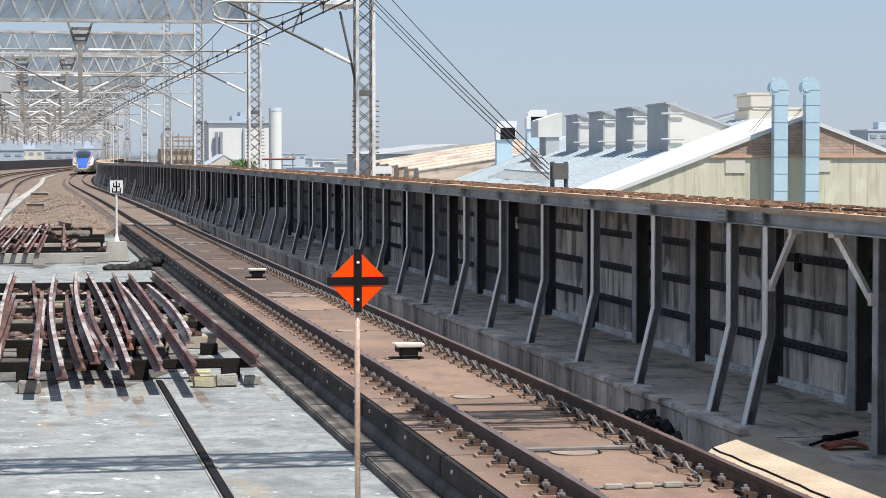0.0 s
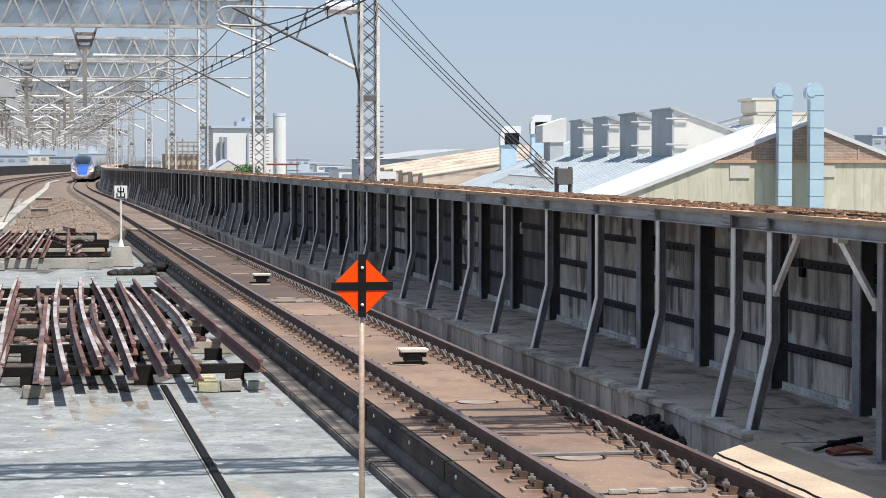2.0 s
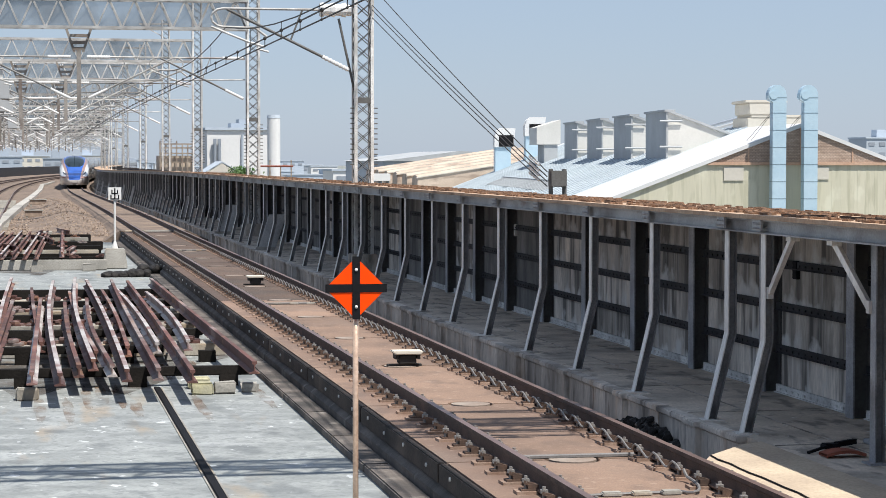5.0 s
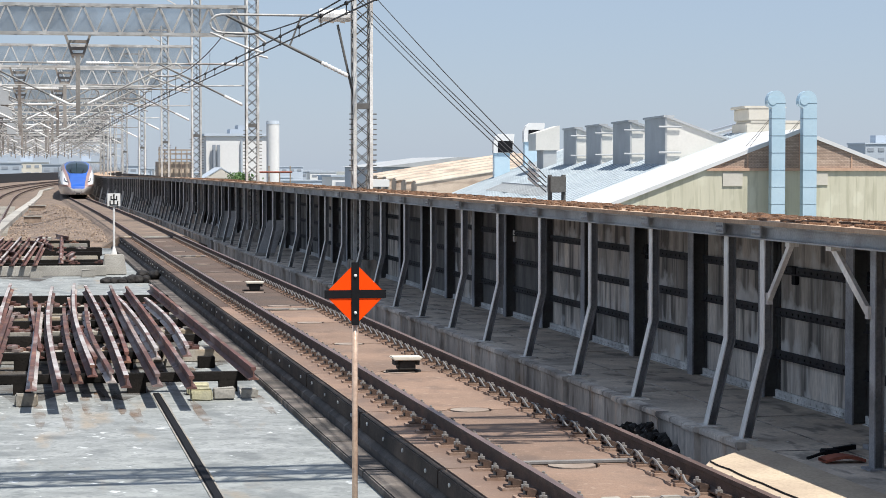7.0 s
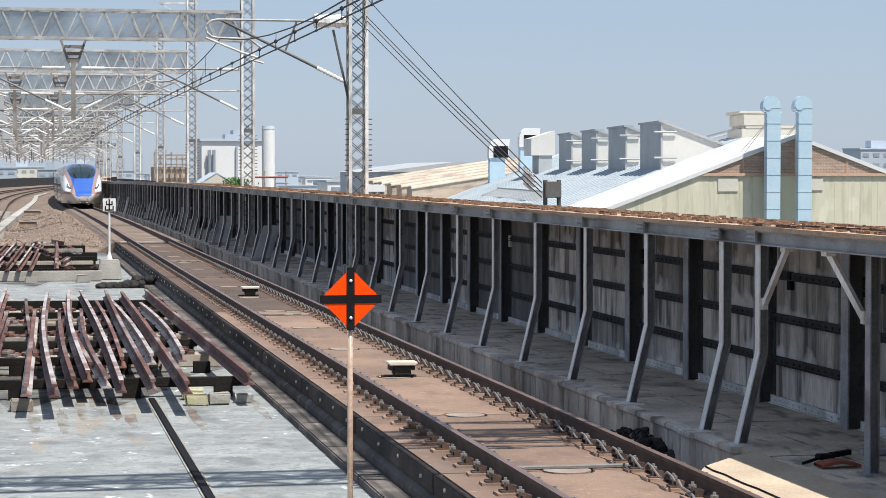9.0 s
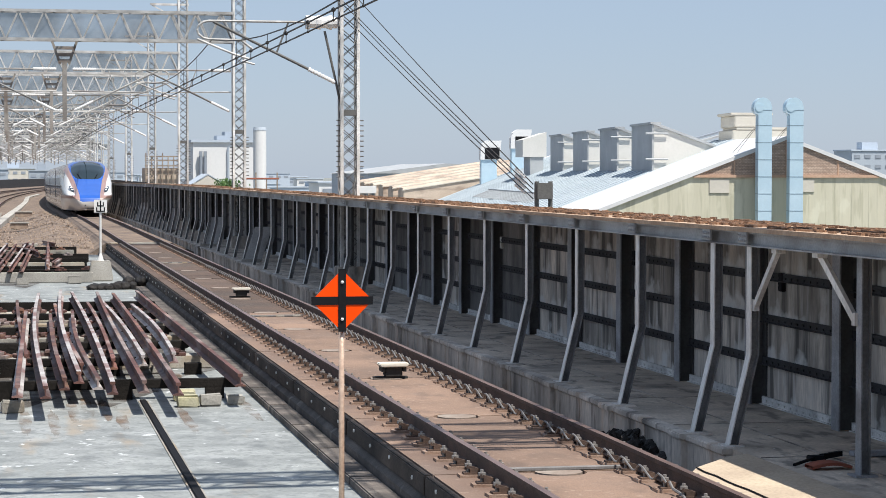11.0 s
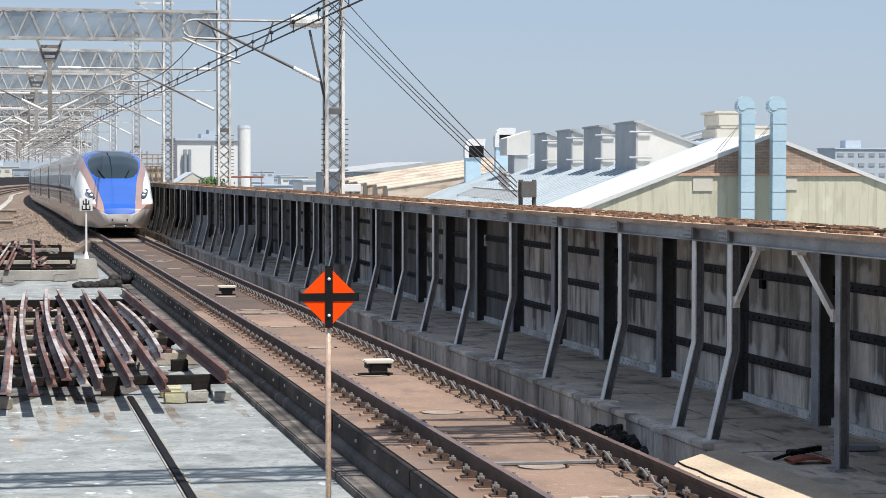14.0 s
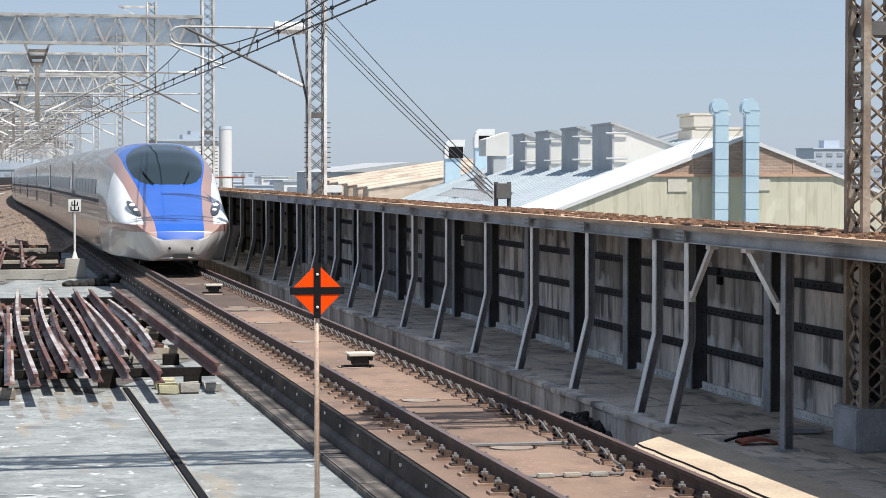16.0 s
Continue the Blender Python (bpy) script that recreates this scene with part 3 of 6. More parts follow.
MASTS = [55.5, 82.6, 110, 135, 162, 191, 218, 245, 272, 299, 326, 353, 380, 410, 440]


def ring_insulator(bm, a, b, r=0.07, n=7, waist=0.5):
    """One turned body with a row of ribs."""
    a, b = Vector(a), Vector(b)
    d = (b - a).normalized()
    u = d.cross(Vector((0, 1, 0.01))).normalized()
    v = u.cross(d)
    rings = []
    for i in range(n):
        for q, k in ((0.0, waist), (0.45, waist), (0.5, 1.0), (0.85, (1 + waist) / 2)):
            p = a.lerp(b, (i + q) / n)
            rings.append([bm.verts.new(p + (u * math.cos(2 * math.pi * j / 10) + v * math.sin(2 * math.pi * j / 10)) * r * k) for j in range(10)])
    for ra, rb in zip(rings, rings[1:]):
        for j in range(10):
            bm.faces.new((ra[j], ra[(j + 1) % 10], rb[(j + 1) % 10], rb[j]))
    bm.faces.new(list(reversed(rings[0])))
    bm.faces.new(rings[-1])


def arm(parent, x0, sgn=-1, stout=False):
    """A cantilever in its mast's space: looped top tube, strut, steady arm and insulators."""
    s = sgn
    bm = BM()
    pts = [(x0 + s * 0.75, 0, 6.42), (x0 + s * 3.3, 0, 6.42)]
    for k in range(7):
        a = math.pi * k / 6
        pts.append((x0 + s * (3.55 + 0.3 * math.sin(a)), 0, 6.19 + 0.23 * math.cos(a)))
    pts += [(x0 + s * 2.75, 0, 5.94), (x0 + s * 2.45, 0, 5.72)]
    pipe(bm, pts, 0.032)
    part("top_tube", bm, M["galv" if stout else "galvmid"], parent)
    bm = BM()
    pipe(bm, [(x0 + s * 0.6, 0, 5.02), (x0 + s * 3.45, 0, 6.4)], 0.036)
    part("strut", bm, M["galvdark" if stout else "galvmid"], parent)
    bm = BM()
    pipe(bm, [(x0 + s * 3.85, 0, 5.96), (x0 + s * 2.95, 0, 5.6), (x0 + s * 2.5, 0, 5.46)], 0.03)
    pipe(bm, [(x0 + s * 2.72, 0, 5.42), (x0 + s * 2.4, 0, 5.34)], 0.026)
    part("steady_arm", bm, M["galv" if stout else "galvmid"], parent)
    bm = BM()
    if stout:
        pipe(bm, [(x0 + s * 0.62, 0, 6.2), (x0 + s * 0.22, 0, 4.4)], 0.032)
        pipe(bm, [(x0 + s * 1.55, 0, 6.4), (x0 + s * 1.85, 0, 5.63)], 0.024)
    else:
        pipe(bm, [(x0 + s * 0.3, 0, 5.62), (x0 + s * 3.1, 0, 5.58)], 0.024)
        pipe(bm, [(x0 + s * 1.6, 0, 6.42), (x0 + s * 1.9, 0, 5.6)], 0.018)
    part("hanger_rod", bm, M["galvdark" if stout else "galvmid"], parent)
    for ax, az, bx, bz, r, n in ((0.3, 6.42, 1.15, 6.42, 0.19 if stout else 0.07, 3 if stout else 9), (0.35, 4.9, 1.05, 5.24, 0.062, 8)):
        bm = BM()
        ring_insulator(bm, (x0 + s * ax, 0, az), (x0 + s * bx, 0, bz), r, n, 0.78)
        part("insulator", bm, M["insul"], parent, "pale ribbed porcelain insulator")


def mast(y, portal, hangers=(2.1, -2.0, -6.2, -9.6), steel="galv", boxes=()):
    root = thing("catenary_mast", "grey lattice steel catenary mast with cantilever arm" if not portal else
                 "grey lattice steel portal frame carrying overhead wires", "catenary mast", "masts along the line", on_line(0, y, 0))
    legs = [BM() for k in range(4)]
    lacing = BM()
    lattice(legs, lacing, MAST_X, 0, WZ, 11.2, 0.42, 0.08, 0.36, cross=True)
    for bm in legs:
        part("leg", bm, M[steel], root)
    # lacing darker than the legs: shade inside the mast put into its colour
    part("lacing", lacing, M["galvdark" if steel == "galv" else steel], root)
    bm = BM()
    box(bm, MAST_X - 0.33, MAST_X + 0.33, -0.33, 0.33, WZ, WZ + 0.45, bevel=0.02)
    part("footing", bm, M["kerb"] if steel == "galv" else M["wallpost"], root)
    bm = BM()
    box(bm, MAST_X - 0.19, MAST_X + 0.19, -0.24, 0.24, 4.06, 4.2)
    part("collar", bm, M["galvdark"], root)
    bm = BM()
    for k in range(12):
        z = 2.5 + 0.13 * k
        for sx in (-0.25, 0.25):
            tube(bm, (MAST_X + sx, -0.2, z), (MAST_X + sx * 1.4, -0.2, z), 0.016, 6)
    tagged(part("step_bolts", bm, M["galvdark"], root), kind="stuff")
    arm(root, MAST_X, -1, not portal)
    bm = BM()
    box(bm, MAST_X - 1.6, MAST_X + 0.3, -0.05, 0.05, 10.9, 11.0)
    bar(bm, (MAST_X - 1.5, 0, 10.9), (MAST_X, 0, 10.1), 0.05, 0.05)
    part("bracket", bm, M["galv"], root)
    if portal:
        bm = BM()
        x0, x1 = -14.0, MAST_X - 0.2
        for z in (7.5, 8.55):
            for sy in (-0.3, 0.3):
                box(bm, x0, x1, sy - 0.05, sy + 0.05, z - 0.05, z + 0.05)
        n = 24
        for k in range(n):
            a, b = x0 + (x1 - x0) * k / n, x0 + (x1 - x0) * (k + 1) / n
            for sy in (-0.3, 0.3):
                bar(bm, (a, sy, 7.5), ((a + b) / 2, sy, 8.55), 0.05, 0.05)
                bar(bm, ((a + b) / 2, sy, 8.55), (b, sy, 7.5), 0.05, 0.05)
            for z in (7.5, 8.55):
                bar(bm, (a, -0.3, z), (b, 0.3, z), 0.04, 0.02)
        part("beam", bm, M["galv"], root)
        bm = BM()
        box(bm, x0, x1, 0.32, 0.33, 7.56, 8.5)
        part("net", bm, M["net"], root, "grey safety net behind the truss")
        for bx, bz in boxes:
            bm = BM()
            box(bm, bx - 0.38, bx + 0.38, -0.2, 0.2, bz, bz + 1.0, bevel=0.02)
            part("switch_box", bm, M["greysheet"], root, "pale grey switch box")
            bm = BM()
            box(bm, bx - 0.06, bx + 0.06, -0.06, 0.06, bz + 1.0, 7.5)
            part("post", bm, M["galv"], root)
        for hx in hangers:
            bm = BM()
            for sx in (-0.45, 0.45):
                bar(bm, (hx + sx, 0, 7.45), (hx + sx * 0.35, 0, 6.6), 0.09, 0.09)
            box(bm, hx - 0.08, hx + 0.08, -0.08, 0.08, 4.5, 6.7)
            for z, half in ((7.2, 0.37), (6.95, 0.28), (6.72, 0.2)):
                box(bm, hx - half, hx + half, -0.05, 0.05, z - 0.06, z + 0.06)
            part("hanger", bm, M["hangersteel"], root)
            arm(root, hx, -1)
            if hx != -2.0:
                arm(root, hx, 1)
    return root


near_mast = mast(55.5, False)
frame_a = mast(82.6, True)
frame_b = mast(110, True, (2.1, -0.1, -2.0, -4.4, -6.2, -8.0, -9.6), boxes=((-1.0, 5.6), (-5.2, 5.9)))
for k, y in enumerate(MASTS[3:]):
    copy_thing(frame_a if k % 2 else frame_b, Matrix.Translation(on_line(0, y, 0)))
tagged(mast(19.3, True, (), "rustmast"), "rust-stained lattice steel mast with a riveted base").location.x = 0.25

# overhead wires
def wire(name, pts, r, label, parent=None):
    bm = BM()
    pipe(bm, pts, r, 5)
    ob = part(name, bm, M["wire"], parent)
    if parent is None:
        tagged(ob, label, "wire", "overhead wires")
    return ob


stations = [19.4] + MASTS
for xc in (TC, TC - 6.9, TC - 11.2):
    cat = thing("overhead_line", "dark overhead contact line with droppers", "overhead line", "overhead wires")
    for nm, z, r in (("contact_wire", 5.02, 0.015), ("auxiliary_wire", 5.18, 0.016)):
        bm = BM()
        pipe(bm, [on_line(xc, y, z) for y in [-10] + stations], r, 5)
        part(nm, bm, M["wire"], cat)
    bm = BM()
    pts = []
    for a, b in zip([-10] + stations, stations):
        sag = 0.68 * ((b - a) / 36.0) ** 2
        pts += [on_line(xc, a + (b - a) * k / 10, 5.95 - sag * (1 - (2 * k / 10 - 1) ** 2)) for k in range(10)]
    pipe(bm, pts, 0.014, 5)
    part("messenger_wire", bm, M["wire"], cat)
    bm = BM()
    tube(bm, (0, 0, 5.02), (0, 0, 5.18), 0.009, 4)
    for z, r in ((5.18, 0.044), (5.02, 0.028)):
        bmesh.ops.create_icosphere(bm, subdivisions=1, radius=r, matrix=Matrix.Translation((0, 0, z)))
    CLAMPED = meshed(bm, "dropper", M["wire"])
    y = 16.5
    while y < (190 if xc == TC else 120):
        shared("dropper", CLAMPED, cat, on_line(xc, y, 0))
        y += 3.0
    for a, b in zip(stations[:6], stations[1:7]):
        sag = 0.68 * ((b - a) / 36.0) ** 2
        for k in (1, 2, 4, 5):
            y = a + (b - a) * k / 6
            bm = BM()
            tube(bm, on_line(xc, y, 5.18), on_line(xc, y, 5.95 - sag * (1 - (k / 3 - 1) ** 2)), 0.006, 4)
            part("hanger_wire", bm, M["wire"], cat)

# ---- orange diamond marker on its pole ----
marker = thing("marker_sign", "orange diamond trackside marker with a black cross on a pale pole", "railway sign")
marker.location = (2.38, 15.8, 0)
bm = BM()
tube(bm, (0, 0, -0.62), (0, 0, 1.9), 0.021, 14)
part("pole", bm, M["polepaint"], marker, "pale worn wooden-toned pole", smooth=True)
bm = BM()
h = 0.226
d = [bm.verts.new(p) for p in ((0, -0.03, h), (h, -0.03, 0), (0, -0.03, -h), (-h, -0.03, 0))]
f = bm.faces.new(d)
ext = bmesh.ops.extrude_face_region(bm, geom=[f])
bmesh.ops.translate(bm, verts=[v for v in ext["geom"] if isinstance(v, bmesh.types.BMVert)], vec=(0, 0.006, 0))
plate = part("plate", bm, M["orange"], marker, "orange reflective diamond plate")
plate.location = (0, 0, 1.68)
bm = BM()
box(bm, -h, h, -0.036, -0.031, -0.03, 0.03)
box(bm, -0.028, 0.028, -0.038, -0.0315, -h + 0.0, h + 0.0)
box(bm, -0.026, 0.026, -0.03, -0.022, h - 0.03, h + 0.005)
part("cross_band", bm, M["black"], plate, "matt black cross band")
for z in (0.135, -0.135):
    bm = BM()
    bmesh.ops.create_uvsphere(bm, u_segments=10, v_segments=6, radius=0.012, matrix=Matrix.Translation((0, -0.04, z)))
    part("bolt", bm, M["white"], plate)

# ---- small white sign with one black character, on a concrete block ----
sign = thing("trackside_sign", "small white square sign with a black character on a concrete foot", "railway sign", at=(2.71, 66.0, 0))
bm = BM()
box(bm, -0.36, 0.36, -0.3, 0.3, -0.62, -0.02, bevel=0.03)
for v in bm.verts:
    if v.co.z > -0.3:
        v.co.x *= 0.8
        v.co.y *= 0.8
part("foot", bm, M["block"], sign)
bm = BM()
tube(bm, (0, 0, -0.05), (0, 0, 1.4), 0.035, 10)
tube(bm, (0, 0, -0.03), (0, 0, 0.2), 0.1, 10, 0.035)
part("pole", bm, M["white"], sign)
bm = BM()
box(bm, -0.19, 0.19, -0.06, -0.045, 1.415, 1.795)
board = part("board", bm, M["white"], sign)
bm = BM()
for x0, x1, z0, z1 in ((-0.02, 0.02, 1.45, 1.77), (-0.1, -0.065, 1.61, 1.72), (0.065, 0.1, 1.61, 1.72), (-0.1, 0.1, 1.595, 1.63),
                       (-0.13, -0.095, 1.45, 1.57), (0.095, 0.13, 1.45, 1.57), (-0.13, 0.13, 1.435, 1.47)):
    box(bm, x0, x1, -0.066, -0.06, z0, z1)
part("character", bm, M["black"], board, "black painted character")

# ---- works hall beyond the wall ----
AX = radians(-6.6)
HALL = Matrix.Translation((34.84, 95.3, 0.2)) @ Matrix.Rotation(AX, 4, "Z")
RIDGE, SLOPE, HALF, GZ = 4.05, 0.385, 13.5, -9.5
hall = thing("works_hall", "pale green corrugated factory hall with a white-edged roof", "factory")
hall.matrix_basis = HALL
bm = BM()
ez = RIDGE - SLOPE * HALF
vs = [bm.verts.new(p) for p in ((-HALF, 0, GZ), (HALF, 0, GZ), (HALF, 0, ez), (0, 0, RIDGE - 0.05), (-HALF, 0, ez))]
f = bm.faces.new(vs)
ext = bmesh.ops.extrude_face_region(bm, geom=[f])
bmesh.ops.translate(bm, verts=[v for v in ext["geom"] if isinstance(v, bmesh.types.BMVert)], vec=(0, 77.8, 0))
part("wall", bm, M["hallwall"], hall, "pale green corrugated wall")
# brick-coloured gable above the orange band
bm = BM()
zb = 2.3
xb = (RIDGE - 0.1 - zb) / SLOPE
vs = [bm.verts.new(p) for p in ((-xb, -0.03, zb), (xb, -0.03, zb), (0, -0.03, RIDGE - 0.1))]
f = bm.faces.new(vs)
ext = bmesh.ops.extrude_face_region(bm, geom=[f])
bmesh.ops.translate(bm, verts=[v for v in ext["geom"] if isinstance(v, bmesh.types.BMVert)], vec=(0, 0.02, 0))
part("gable", bm, M["gable"], hall, "brown weathered gable boarding")
bm = BM()
box(bm, -xb, xb, -0.1, -0.005, zb - 0.1, zb + 0.03)
part("band", bm, M["gableband"], hall, "orange painted band")
for k in range(-4, 5):
    if k in (-2, 0, 2, 4) and abs(k) * 1.2 < xb - 0.3:
        bm = BM()
        box(bm, k * 1.2 - 0.03, k * 1.2 + 0.03, -0.06, -0.02, zb, RIDGE - 0.15 - SLOPE * abs(k) * 1.2)
        part("batten", bm, M["gableband"], hall)
for sgn in (-1, 1):
    for y0, y1, key, nm in ((-0.12, 11.0, "roofwhite", "roof_edge"), (11.0, 76.6, "roofblue", "roof"), (76.6, 78.0, "roofwhite", "roof_edge")):
        bm = BM()
        a = [(0, RIDGE + 0.05), (sgn * (HALF + 0.6), RIDGE + 0.05 - SLOPE * (HALF + 0.6))]
        lo = [(x, z - 0.18) for x, z in a]
        vv = [[bm.verts.new((x, y, z)) for x, z in (a[0], a[1], lo[1], lo[0])] for y in (y0, y1)]
        for j in range(4):
            bm.faces.new((vv[0][j], vv[0][(j + 1) % 4], vv[1][(j + 1) % 4], vv[1][j]))
        bm.faces.new(vv[0])
        bm.faces.new(vv[1])
        part(nm, bm, M[key], hall, "white painted roof edge" if key == "roofwhite" else "blue-grey sheet roof")
bm = BM()
for k in range(44):
    y = 11.6 + k * 1.45
    bar(bm, (0, y, RIDGE + 0.07), (-HALF - 0.6, y, RIDGE + 0.07 - SLOPE * (HALF + 0.6)), 0.05, 0.05)
part("roof_seams", bm, M["roofblue"], hall)
for k in range(3):
    bm = BM()
    bar(bm, (-0.7, 17.0 + 1.6 * k, 3.85 + 0.16 * k), (2.6, 17.0 + 1.6 * k, 4.75 + 0.16 * k), 1.3, 0.1)
    part("roof_flap", bm, M["greysheet" if k % 2 else "fardark"], hall, "sloping grey sheet on the ridge")
# dormers with louvred fronts
for k in range(4):
    y0 = 11.5 + 11.2 * k
    dorm = new("dormer")
    dorm.parent = hall
    bm = BM()
    sec = [(-4.05, 1.9), (-4.05, 4.86), (-3.8, 4.82), (-0.9, 3.72), (-0.9, 1.9)]
    vv = [[bm.verts.new((x, y, z)) for x, z in sec] for y in (y0, y0 + 6.2)]
    for j in range(5):
        bm.faces.new((vv[0][j], vv[0][(j + 1) % 5], vv[1][(j + 1) % 5], vv[1][j]))
    bm.faces.new(vv[0])
    bm.faces.new(vv[1])
    part("housing", bm, M["dormer"], dorm, "white sheet-metal dormer housing")
    bm = BM()
    box(bm, -4.15, -4.055, y0 - 0.05, y0 + 6.25, 2.4, 4.88)
    part("louvre", bm, M["greysheet"], dorm, "grey louvred front")
    bm = BM()
    box(bm, -4.25, -3.7, y0 - 0.1, y0 + 6.3, 4.88, 4.98)
    bar(bm, (-4.1, y0 - 0.06, 4.93), (-0.9, y0 - 0.06, 3.76), 0.1, 0.12)
    part("cap", bm, M["greysheet"], dorm)
    for z in (2.9, 4.2):
        bm = BM()
        tube(bm, (-4.5, y0 - 0.12, z + 0.2), (-3.35, y0 - 0.12, z + 0.2), 0.05, 8)
        part("brace", bm, M["greysheet"], dorm)
bm = BM()
for k in range(26):
    y = 24 + 1.3 * k
    bar(bm, (-9.0, y, RIDGE + 0.13 - SLOPE * 9.0), (-7.8, y, RIDGE + 0.13 - SLOPE * 7.8), 0.25, 0.06)
bar(bm, (-7.75, 23.5, RIDGE + 0.14 - SLOPE * 7.75), (-7.75, 57.5, RIDGE + 0.14 - SLOPE * 7.75), 0.1, 0.1)
part("roof_louvre", bm, M["greysheet"], hall, "grey louvred strip on the roof")
for x0, x1, z0, z1 in ((-3.54, -2.63, 1.5, 2.12), (0.6, 1.3, 1.55, 2.12)):
    bm = BM()
    box(bm, x0, x1, -0.05, 0.0, z0, z1)
    part("patch_panel", bm, M["cream2"], hall, "pale replaced wall sheet")
for k in range(66):
    bm = BM()
    x = -HALF + 0.2 + 0.4 * k
    top = min(zb - 0.12, RIDGE - 0.25 - SLOPE * abs(x))
    box(bm, x - 0.05, x + 0.05, -0.006, 0.0, -1.0, top)
    part("corrugation", bm, M["hallwall"], hall)
# two tall exhaust ducts in front of the gable
for i, (x, y) in enumerate(((-1.24, -0.85), (0.18, -0.93))):
    duct = thing("exhaust_duct", "tall pale blue sheet-metal exhaust duct with a curved top", "duct", "ducts on the hall")
    duct.matrix_basis = HALL @ Matrix.Translation((x, y, 0.02))
    bm = BM()
    out = [(0.31, GZ), (0.31, 5.3)]
    out += [(-0.1 + 0.41 * math.cos(math.pi * q / 12), 5.32 + 0.47 * math.sin(math.pi * q / 12)) for q in range(13)]
    out += [(-0.5, 5.18), (-0.43, 5.08), (-0.34, 5.05), (-0.31, 4.98), (-0.31, GZ)]
    rings = [[bm.verts.new((px, py, pz)) for px, pz in out] for py in (-0.3, 0.3)]
    for j in range(len(out)):
        k = (j + 1) % len(out)
        bm.faces.new((rings[0][j], rings[0][k], rings[1][k], rings[1][j]))
    bm.faces.new(rings[0])
    bm.faces.new(rings[1])
    part("shaft", bm, M["ductblue"], duct)
    bm = BM()
    tube(bm, (-0.27, -0.33, 5.33), (-0.27, -0.3, 5.33), 0.19, 18)
    part("end_ring", bm, M["ductblue"], duct)
    for k in range(14):
        bm = BM()
        z = 5.3 - 0.77 * k if k else 5.22
        box(bm, -0.32, 0.32, -0.31, 0.31, z - 0.011, z + 0.011)
        part("seam_ring", bm, M["ductseam"], duct)
    bm = BM()
    for dx in (-1.0, -0.8):
        tube(bm, (0, 0, 4.9), (dx, 2.0, 3.3), 0.012, 4)
    part("stay", bm, M["wire"], duct)

# ---- the train ----
NOSE = 8.6


def ramp01(v):
    v = min(max(v, 0.0), 1.0)
    return v * v * (3 - 2 * v)


TOP_S = (0.0, 0.12, 0.4, 1.5, 3.3, 4.5, 5.5, 6.5, 7.4, 8.6)
TOP_Z = (0.84, 1.06, 1.24, 1.62, 2.24, 2.86, 3.24, 3.44, 3.49, 3.5)


SECTIONS = {}


def nose_section(s):
    """Half width, top and bottom heights, roundness and chin width of the hull, s metres behind the tip."""
    if s not in SECTIONS:
        u = min(s / NOSE, 1.0)
        w = float(np.mean([np.interp(s + d * min(s, 0.5), (0.0, 0.08, 0.25, 0.6, 1.2, 2.0, 3.5, 5.5, 8.6), (0.55, 0.85, 1.06, 1.27, 1.43, 1.5, 1.57, 1.65, 1.69)) for d in (-0.9, -0.45, 0, 0.45, 0.9)]))
        top = float(np.mean([np.interp(max(s + d, 0), TOP_S, TOP_Z) for d in (-0.3 * u, -0.15 * u, 0, 0.15 * u, 0.3 * u)]))
        bot = 0.25 + 0.2 * (1 - min(s / 0.5, 1.0)) ** 2
        SECTIONS[s] = (w, top, bot, u, 0.64 + 0.29 * ramp01((s - 0.6) / 5))
    return SECTIONS[s]


def hull_point(s, a):
    """a: 0 at the bottom centre, 0.5 at the top, 1 back at the bottom."""
    w, top, bot, u, chin = nose_section(s)
    side = 1 if a < 0.5 else -1
    q = a if a < 0.5 else 1 - a
    belt = min(1.2 + 0.15 * u, top - 0.05)
    if q < 0.12:
        return Vector((side * w * chin * q / 0.12, s, bot))
    if q < 0.2:
        k = (q - 0.12) / 0.08
        return Vector((side * w * (chin + (1 - chin) * math.sin(k * math.pi / 2) ** 0.9), s, bot + (belt - bot) * k))
    th = (q - 0.2) / 0.3 * math.pi / 2
    e = 2 / (1.95 + 1.45 * u)
    x = w * max(math.cos(th), 0) ** e
    z = belt + (top - belt) * max(math.sin(th), 0) ** e
    return Vector((side * x, s, z))


def edge_blue(z):
    """Half width of the blue field in front view."""
    return float(np.interp(z, (0.9, 1.3, 2.2, 2.8, 3.4), (0.62, 0.66, 0.90, 1.15, 1.28)))


def region(p):
    x, z, s = abs(p.x), p.z, p.y
    low = 0.76 + 0.3 * min(x, 0.95) ** 2
    if z < low:
        return "skirt"
    if s > NOSE - 0.25:
        return "side" if z < 3.2 else "roof_cover"
    wide = float(np.interp(z, (2.28, 2.34, 2.48, 2.7, 2.92, 3.12, 3.28, 3.4, 3.46), (0.58, 0.78, 0.95, 1.06, 1.09, 1.02, 0.84, 0.56, 0.2)))
    if 2.28 < z < 3.46 and s < 7.6 and x < wide:
        return "windscreen"
    e = edge_blue(z)
    if z < low + 0.2:
        return "hood" if x < e else "stripe"
    if x < e:
        return "hood" if z < 2.75 else "brow"
    if x < e + float(np.interp(z, (1.0, 3.3), (0.27, 0.36))):
        return "stripe"
    return "flank" if s < 4.9 + 0.35 * (z - 1.2) else "side"


